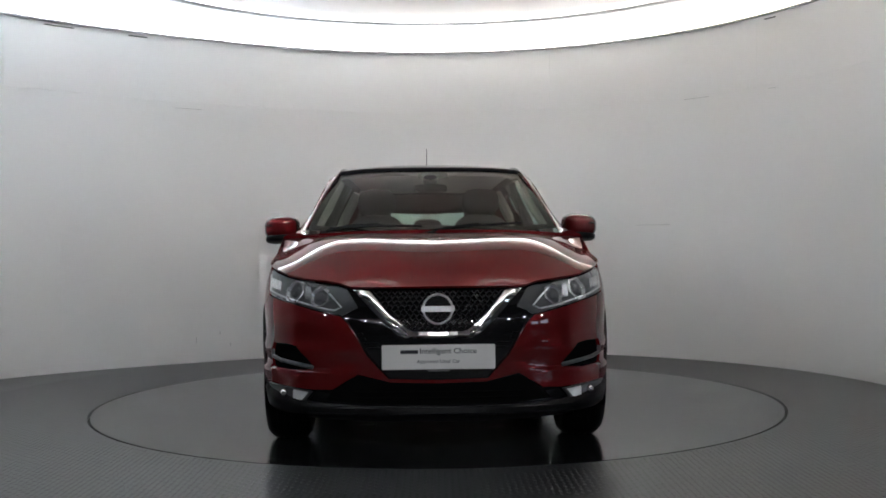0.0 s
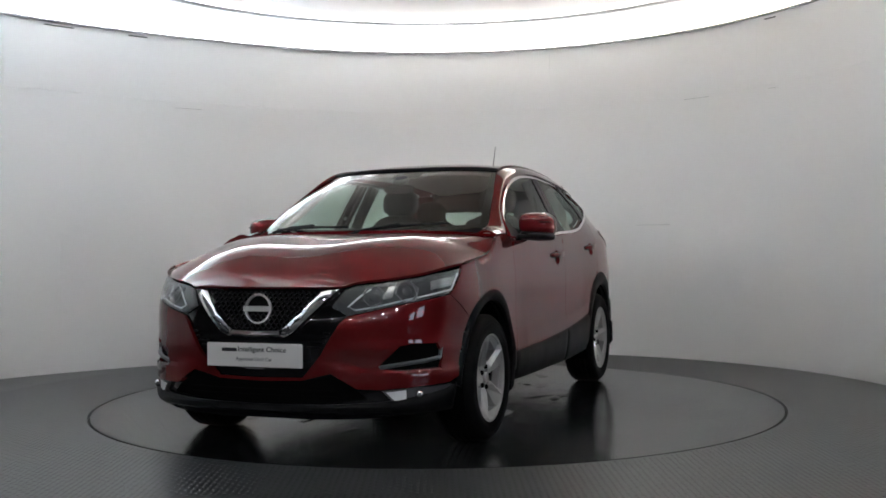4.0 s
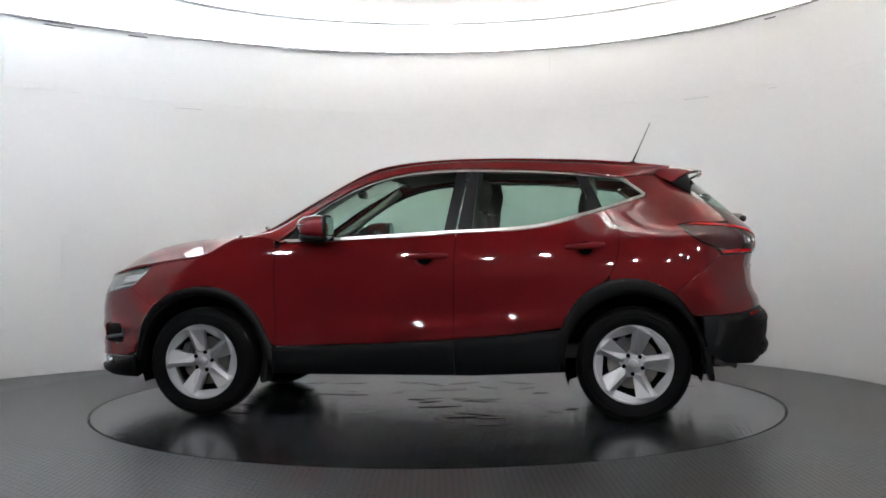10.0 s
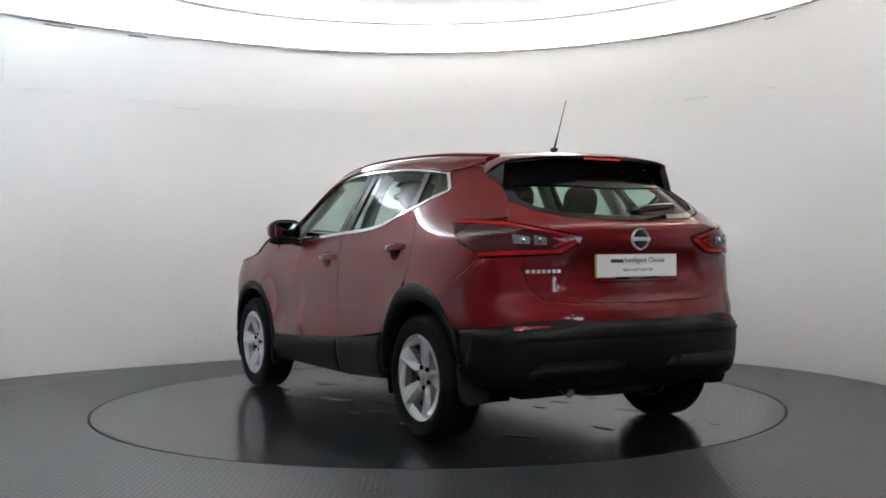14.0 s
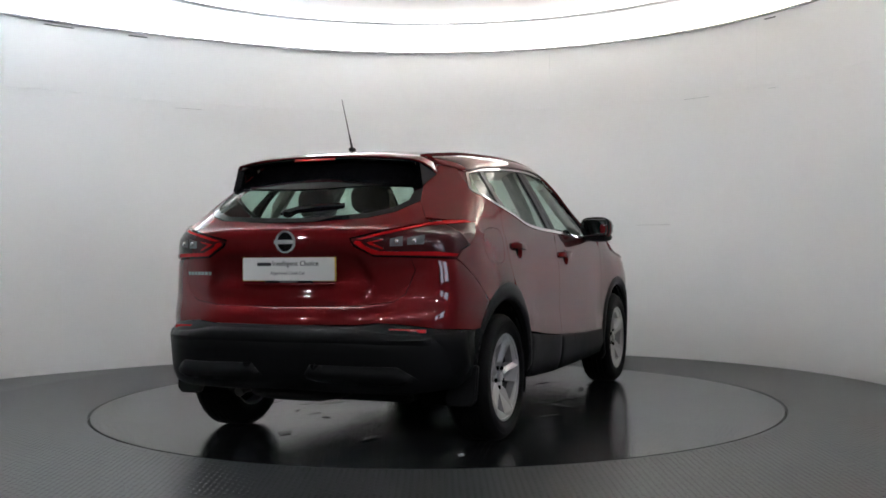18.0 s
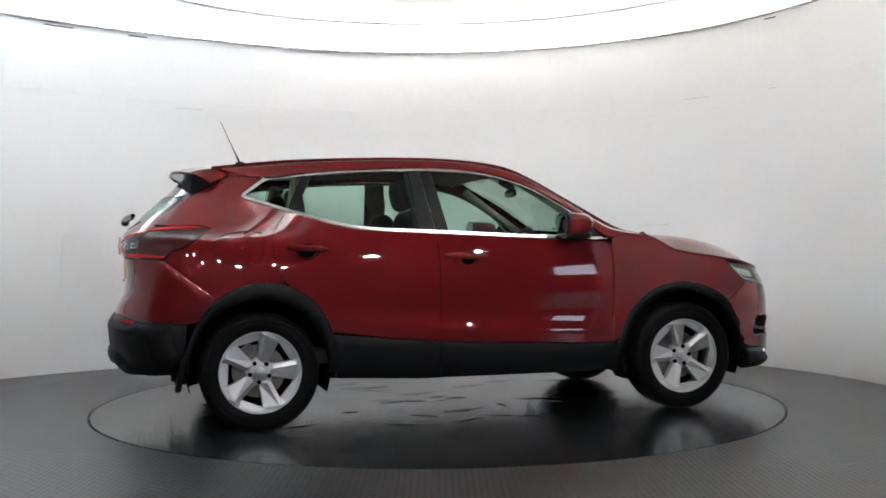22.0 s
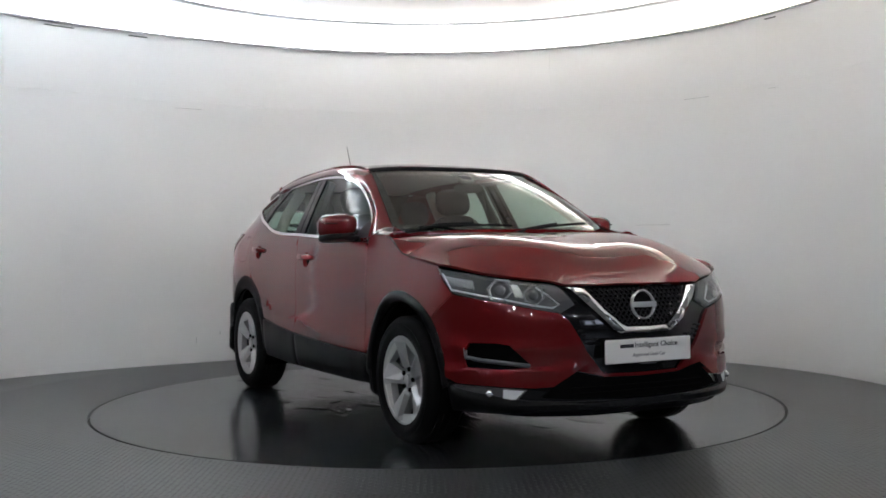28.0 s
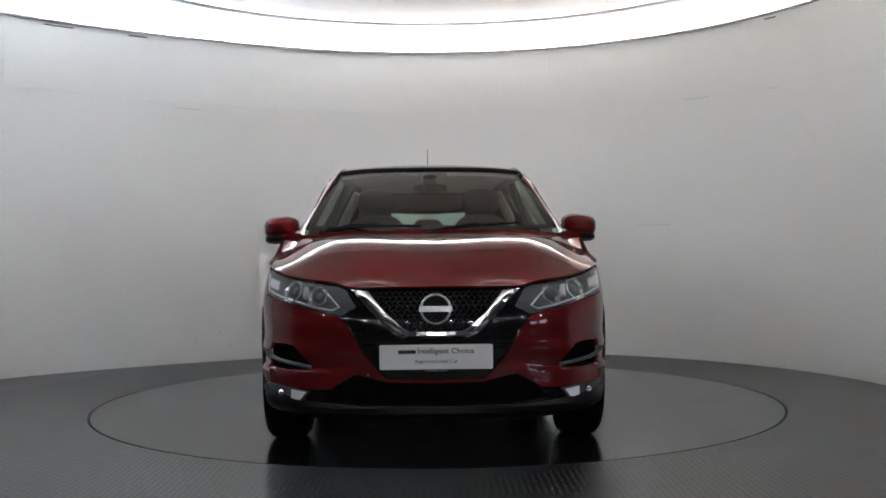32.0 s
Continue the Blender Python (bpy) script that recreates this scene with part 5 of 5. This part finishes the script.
for right, sg in SIDES:
    panel("skirt_insert", R((0.684, 0.401), (0.600, 0.462), (0.165, 0.468), (0.113, 0.405), (0.20, 0.385), (0.60, 0.372)), ahead, PLASTIC, lower, lift=0.016, puff=0.022, depth=0.03, right=right, step=0.02)
    panel("skirt_corner", X((-1.80, 0.615), (-1.775, 0.44), (-1.83, 0.385), (-1.90, 0.42), (-1.93, 0.52), (-1.99, 0.612)), ahead, PLASTIC, lower, lift=0.012, puff=0.010, depth=0.02, right=right, step=0.02)
    panel("rear_reflector", R((0.715, 0.634), (0.560, 0.640), (0.562, 0.624), (0.715, 0.616)), ahead, RED_LENS, lower, lift=0.012, puff=0.004, depth=0.01, right=right, step=0.02, label="red reflector")
    panel("inner_tail", R((0.0, 0.60), (0.60, 0.60)) + X((-1.75, 0.66), (-1.68, 0.78), (-1.68, 1.16), (-1.84, 1.19)) + R((0.59, 1.24), (0.41, 1.165), (0.0, 1.15)), ahead, SHADOW_BLACK, car, lift=-0.05, depth=0.002, right=right, step=0.08)
screen = R((0.0, 1.163), (0.13, 1.164), (0.41, 1.180), (0.53, 1.210), (0.592, 1.254)) + X((-1.79, 1.268), (-1.68, 1.342), (-1.58, 1.400), (-1.52, 1.446), (-1.54, 1.470)) + R((0.48, 1.482), (0.30, 1.492), (0.0, 1.497))
rear_hole = R((0.0, 1.185), (0.13, 1.186), (0.40, 1.202), (0.515, 1.232), (0.560, 1.270), (0.552, 1.318), (0.530, 1.348), (0.37, 1.352), (0.10, 1.340), (0.0, 1.338))
panel("window_surround", both(tailwise(screen)), astern, GLOSS_BLACK, tailgate, step=0.025, lift=-0.003, depth=0.012, holes=[both(tailwise(rear_hole))], label="gloss black border of the rear window")
panel("rear_window", both(tailwise(rear_hole)), astern, GLASS, tailgate, step=0.04, lift=-0.006, depth=0.003, label="tinted rear window")


def spoiler_rows(low):
    rows = []
    out, end = RAIL_OUT[-1], RAIL_IN[-1]
    for i in range(13):
        t = i / 12
        row = []
        for j in range(41):
            v = -1 + j / 20
            a = min(1.0, abs(v) / 0.86)
            x0 = end.x - 0.05 * (1 - a * a)
            z0 = end.z + (ROOF_MID(x0) - end.z) * (1 - a ** 2.3)
            p0 = Vector((x0, end.y * a, z0))
            p1 = Vector((-1.790 + 0.100 * a ** 3, 0.530 * a, 1.507 - 0.026 * a ** 2.5))
            if abs(v) > 0.86:
                k = (abs(v) - 0.86) / 0.14
                p0 = p0.lerp(out, k) + Vector((0, 0.012, 0.010)) * math.sin(math.pi * k)
                p1 = p1.lerp(Vector((-1.572, 0.606, 1.413)), k) + Vector((0, 0.012, 0.006)) * math.sin(math.pi * k)
            p = p0.lerp(p1, t)
            p.z += 0.008 * math.sin(math.pi * t) * (1 - max(0, abs(v) - 0.86) / 0.14) + 0.005 * t ** 4
            if low:
                p.z -= 0.009 + 0.034 * math.sin(math.pi * t ** 0.8) * (abs(v) < 0.84)
                p.x += 0.010 * t
                p.y *= 0.97
            row.append((p.x, math.copysign(p.y, v), p.z))
        rows.append(row)
    return rows


spoiler = loft("spoiler", spoiler_rows(False), PAINT, car, depth=0.006, flip=False, label="body-coloured roof spoiler with black underside")
loft("spoiler_underside", spoiler_rows(True), GLOSS_BLACK, spoiler, depth=-0.008, flip=True)
solid("brake_light", cube(0.006, 0.24, 0.014, pose(-1.786, 0, 1.494, 0, 30)), RED_LENS, spoiler, "high red brake light", bevel=0.002)
for right, sg in SIDES:
    def fin(bm):
        out = [bm.verts.new((x, sg * y, z)) for x, y, z in ((-1.565, 0.602, 1.412), (-1.672, 0.548, 1.468), (-1.690, 0.572, 1.345))]
        back = [bm.verts.new(v.co + Vector((0.02, -sg * 0.030, 0))) for v in out]
        bm.faces.new(out)
        bm.faces.new(back[::-1])
        for i in range(3):
            bm.faces.new((out[i], back[i], back[(i + 1) % 3], out[(i + 1) % 3]))
    solid("side_fin", fin, GLOSS_BLACK, spoiler, "gloss black fin beside the rear window", bevel=0.003)
rw = group("rear_wiper")
solid("pivot", egg(0.025, 0.03, 0.022, 2.4), GLOSS_BLACK, rw, m=pose(-2.060, 0.0, 1.205))
solid("arm", tube([(-2.060, 0.0, 1.205), (-2.058, -0.06, 1.222), (-2.040, -0.17, 1.232), (-2.010, -0.29, 1.238)], lambda t: 0.020 - 0.006 * t, 8), GLOSS_BLACK, rw)
solid("blade", tube([(-2.045, 0.05, 1.205), (-2.04, -0.1, 1.213), (-2.01, -0.26, 1.225)], 0.008, 6), PLASTIC, rw)


solid("lower_crease", tube([(-2.064, 0.26, 0.852), (-2.070, 0.0, 0.850), (-2.064, -0.26, 0.852)], 0.006, 6), PAINT, tailgate)
for k in range(7):
    c = skin_path(R((0.640 - 0.026 * k, 0.905)), 0.002)[0]
    d = skin_path(R((0.628 - 0.026 * k, 0.905)), 0.002)[0]
    t = d - c
    solid("model_letter_bar", cube(0.019, 0.003, 0.017, Matrix.Translation((c + d) / 2) @ pose(0, 0, 0, 0, 0, math.degrees(math.atan2(t.y, t.x)))), PRINT_CHROME, tailgate, bevel=0.001, smooth=False)

# --- aerial ---
mast = group("aerial")
solid("aerial_base", egg(0.030, 0.018, 0.014, 2.2), PLASTIC, mast, m=pose(-1.350, 0.003, 1.584))
solid("aerial_boot", tube([(-1.352, 0.003, 1.588), (-1.385, 0.003, 1.660)], lambda t: 0.007 - 0.003 * t, 8), PLASTIC, mast)
solid("aerial_rod", tube([(-1.383, 0.003, 1.655), (-1.470, 0.003, 1.850)], lambda t: 0.0032 - 0.0012 * t, 6), SHADOW_BLACK, mast)


# --- wheels ---
def wheel_meshes(parent):
    half = 0.108
    prof = [(0.2180, -0.100), (0.2320, -0.106), (0.2700, -half - 0.006), (0.3054, -half - 0.002), (0.3249, -0.092), (0.3342, -0.078)]
    for c in (-0.052, -0.018, 0.018, 0.052):
        prof += [(0.3360, c - 0.006), (0.3294, c - 0.004), (0.3294, c + 0.004), (0.3360, c + 0.006)]
    prof += [(0.3342, 0.078), (0.3249, 0.092), (0.3054, half + 0.002), (0.2966, half + 0.0035), (0.2930, half + 0.0015), (0.2700, half + 0.006), (0.2620, half + 0.004), (0.2400, half - 0.002), (0.2280, 0.100), (0.2180, 0.094)]
    solid("tyre", lathe(prof, 96), RUBBER, parent, "black road tyre")
    # barrel takes the dark alloy, for the shade behind the spokes
    solid("rim_barrel", lathe([(0.236, 0.101), (0.239, 0.096), (0.236, 0.090), (0.226, 0.088), (0.214, 0.060), (0.205, 0.0), (0.205, -0.095), (0.23, -0.10)], 64), ALLOY_DARK, parent)
    solid("rim_lip", lathe([(0.215, 0.088), (0.220, 0.0985), (0.232, 0.102), (0.238, 0.100), (0.240, 0.092), (0.224, 0.084), (0.215, 0.080), (0.215, 0.088)], 64), ALLOY, parent, "silver alloy rim")

    def sector(bm):
        """A fifth of the wheel's face: a window, a bladed spoke with a ridge, and the rim round both."""
        def at(r, a, y):
            return bm.verts.new((-0.229 * r * math.cos(radians(a)), y, 0.229 * r * math.sin(radians(a))))
        win = [at(0.86, 86, 0.090), at(0.80, 47, 0.084), at(0.37, 58, 0.060), at(0.31, 80, 0.062)]
        nxt = [at(0.86, 14, 0.090), at(0.31, 8, 0.062)]
        hub = [at(0.25, a, y) for a, y in ((80, 0.062), (58, 0.062), (36, 0.068), (8, 0.062))]
        kh, ko = at(0.34, 42, 0.084), at(0.93, 39, 0.106)
        rim = {a: at(1.015, a, 0.097) for a in (85, 76, 67, 59, 50, 43, 35, 27, 20, 13)}
        A, B, C, D = win
        for f in ((rim[85], rim[76], rim[67], A), (rim[67], rim[59], rim[50], B), (A, rim[67], B), (B, rim[50], rim[43], rim[35], ko), (B, ko, kh, C), (C, kh, hub[2], hub[1]),
                  (ko, rim[35], rim[27]), (ko, rim[27], rim[20], rim[13], nxt[0]), (ko, nxt[0], nxt[1], kh), (kh, nxt[1], hub[3], hub[2]), (D, C, hub[1], hub[0])):
            bm.faces.new(f)
        low = [bm.verts.new((v.co.x * 1.02, v.co.y - 0.042, v.co.z * 1.02)) for v in win]
        for i in range(4):
            bm.faces.new((win[i], win[(i + 1) % 4], low[(i + 1) % 4], low[i]))
    s1 = solid("spoke", sector, ALLOY, parent, "silver alloy spoke with a creased blade", smooth=False)
    for k in range(1, 5):
        for s in (s1,):
            o = new(s.name.split(".")[0], s.data)
            o.parent = parent
            o.matrix_basis = pose(0, 0, 0, 0, 72 * k, 0)
            if "label" in s:
                o["label"] = s["label"]
    solid("hub", lathe([(0.0001, 0.060), (0.056, 0.063), (0.062, 0.060), (0.064, 0.02)], 32), ALLOY, parent)
    solid("hub_cap", lathe([(0.0001, 0.082), (0.022, 0.081), (0.028, 0.077), (0.030, 0.056)], 32), ALLOY, parent, "silver centre cap")
    # black pegs stand for the shaded nut holes
    nut = solid("wheel_nut", lathe([(0.0001, 0.071), (0.008, 0.071), (0.0095, 0.0725), (0.011, 0.0735), (0.0125, 0.070), (0.0125, 0.0)], 12), SHADOW_BLACK, parent, m=pose(0, 0, 0.057))
    nut.matrix_basis = pose(0, 0, 0, 0, -13, 0)
    for k in range(1, 5):
        o = new("wheel_nut", nut.data)
        o.parent = parent
        o.matrix_basis = pose(0, 0, 0, 0, -13 + 72 * k, 0)
    solid("brake_disc", lathe([(0.06, 0.020), (0.070, 0.024), (0.078, 0.012), (0.150, 0.012), (0.150, -0.012), (0.07, -0.012)], 48), STEEL, parent, "worn steel brake disc")

    # black disc added so that the openings between the spokes read as shade
    solid("dust_shield", lathe([(0.0001, -0.03), (0.204, -0.03)], 32), SHADOW_BLACK, parent)

    def clamp(bm):
        bmesh.ops.create_cube(bm, size=1, matrix=pose(0.125, 0.012, 0.045, 0, -20, 0) @ Matrix.Diagonal((0.055, 0.07, 0.14, 1)))
    solid("brake_caliper", clamp, ALLOY_DARK, parent, bevel=0.010)


first = None
for (x, z), turn in ((HUB_F, 0), (HUB_R, -28)):
    for sg in (1, -1):
        wheel = new("wheel")
        wheel.parent = car
        wheel["label"] = "five-spoke silver alloy wheel with a black tyre"
        if first is None:
            wheel_meshes(wheel)
            first = wheel
        else:
            for ch in list(first.children):
                o = new(ch.name.split(".")[0], ch.data)
                o.parent = wheel
                o.matrix_basis = ch.matrix_basis.copy()
                if "label" in ch:
                    o["label"] = ch["label"]
        wheel.matrix_basis = pose(x, sg * 0.782, 0.336, 0, 0, 0 if sg > 0 else 180) @ pose(0, 0, 0, 0, turn, 0)

# --- underside and cabin ---
solid("floor_pan", cube(3.6, 1.10, 0.06, pose(0.0, 0, 0.275)), UNDERSIDE, car, "dusty dark underbody", bevel=0.02)
solid("sill_box", cube(1.72, 1.62, 0.10, pose(0.0, 0, 0.33)), UNDERSIDE, car, bevel=0.03)
solid("engine_tray", cube(0.75, 1.0, 0.05, pose(1.72, 0, 0.262, 0, 2)), UNDERSIDE, car, bevel=0.02)
# the silencer shares the underbody's dark colour
solid("exhaust_box", egg(0.15, 0.28, 0.06, 3.0), UNDERSIDE, car, "dark exhaust silencer", m=pose(-1.85, 0.05, 0.31))
solid("tail_pipe", tube([(-1.84, 0.34, 0.31), (-1.93, 0.36, 0.30), (-1.97, 0.36, 0.285)], 0.026, 12), STEEL, car)
solid("rear_axle", tube([(-1.30, -0.68, 0.30), (-1.25, -0.3, 0.26), (-1.25, 0.3, 0.26), (-1.30, 0.68, 0.30)], 0.035, 8), UNDERSIDE, car)
solid("front_axle", tube([(1.323, -0.68, 0.31), (1.30, 0, 0.27), (1.323, 0.68, 0.31)], 0.03, 8), UNDERSIDE, car)
solid("bulkhead", cube(0.05, 1.36, 0.62, pose(1.00, 0, 0.70)), SHADOW_BLACK, car)


def tub(bm):
    bmesh.ops.create_cube(bm, size=1, matrix=pose(-0.35, 0, 0.40) @ Matrix.Diagonal((2.5, 1.5, 0.08, 1)))


solid("cabin_floor", tub, TRIM, car)


def seat(x, y, wide, name, back, head):
    st = group(name)
    solid("cushion", egg(0.26, wide / 2, 0.09, 3.4), CLOTH, st, m=pose(x + 0.2, y, 0.66, 0, -6))

    def taper(q):
        return Vector((q.x, q.y * (1 - 0.14 * max(0, q.z) / back), q.z))
    solid("backrest", egg(0.085, wide / 2, back, 3.2, shape=taper), CLOTH, st, "charcoal cloth backrest", m=pose(x - 0.10, y, 0.66 + back * 0.95, 0, -14))
    for hy in head:
        hx = x - 0.10 - math.tan(radians(14)) * (back * 1.05 + 0.10)
        hz = 0.66 + back * 1.95 + 0.085
        solid("headrest", egg(0.055, 0.135 if len(head) == 1 else 0.115, 0.098, 2.8), CLOTH, st, "charcoal headrest", m=pose(hx, y + hy, hz, 0, -10))
        for d in (-0.05, 0.05):
            solid("headrest_post", tube([(hx + 0.02, y + hy + d, hz - 0.14), (hx, y + hy + d, hz - 0.05)], 0.007, 6), STEEL, st)


seat(-0.18, 0.37, 0.50, "front_seat", 0.315, (0.0,))
seat(-0.18, -0.37, 0.50, "front_seat", 0.315, (0.0,))
seat(-0.86, 0.0, 1.28, "rear_seat", 0.285, (0.40, -0.40))
solid("centre_headrest", egg(0.05, 0.11, 0.06, 2.8), CLOTH, car, m=pose(-1.06, 0, 1.20))
solid("parcel_shelf", cube(0.62, 1.10, 0.02, pose(-1.52, 0, 1.075)), TRIM, car, "dark parcel shelf", bevel=0.005)


def dash(q):
    return Vector((q.x - 0.20 * (q.y / 0.7) ** 2, q.y, q.z))


solid("dashboard", egg(0.24, 0.70, 0.16, 4.0, 40, 16, shape=dash), TRIM, car, "dark plastic dashboard", m=pose(0.78, 0, 0.935))
wheel_m = pose(0.40, -0.37, 0.985, 0, -65, 0)
solid("steering_wheel", tube([wheel_m @ Vector((0.185 * math.cos(a), 0.185 * math.sin(a), 0)) for a in np.linspace(0, 2 * math.pi, 33)], 0.015, 8), TRIM, car, "black steering wheel")
solid("steering_boss", egg(0.075, 0.085, 0.03, 2.6), TRIM, car, m=wheel_m)
solid("steering_column", tube([(0.42, -0.37, 0.975), (0.66, -0.37, 0.87)], 0.035, 8), TRIM, car)
solid("cabin_mirror", egg(0.018, 0.105, 0.030, 3.0), GLOSS_BLACK, car, "black cabin mirror", m=pose(0.49, 0.0, 1.405))
solid("sensor_housing", egg(0.055, 0.048, 0.020, 3.2), TRIM, car, "black sensor housing behind the windscreen", m=pose(0.46, 0.0, 1.462, 0, 28))
for sg in (1, -1):
    solid("pillar_lining", tube([(-0.32, sg * 0.77, 1.0), (-0.36, sg * 0.69, 1.25), (-0.38, sg * 0.58, 1.48)], 0.040, 8), TRIM, car)
    solid("pillar_lining", tube([(-1.12, sg * 0.71, 1.10), (-1.10, sg * 0.64, 1.28), (-1.06, sg * 0.54, 1.46)], 0.04, 8), LINING, car)
    solid("screen_pillar_lining", tube([(0.84, sg * 0.705, 1.12), (0.59, sg * 0.635, 1.28), (0.34, sg * 0.580, 1.445)], 0.028, 8), LINING, car)
    solid("door_lining", cube(1.75, 0.05, 0.42, pose(-0.12, sg * 0.775, 0.86)), TRIM, car, bevel=0.015)


# ---------- what moves ----------
def motions():
    shift = pose(0.0316, -0.0461, 0)
    walk(turntable, [(t, pose(0, 0, 0, 0, 0, a)) for t, a in TURN])
    walk(car, [(t, pose(0, 0, 0, 0, 0, a) @ shift) for t, a in TURN])


motions()
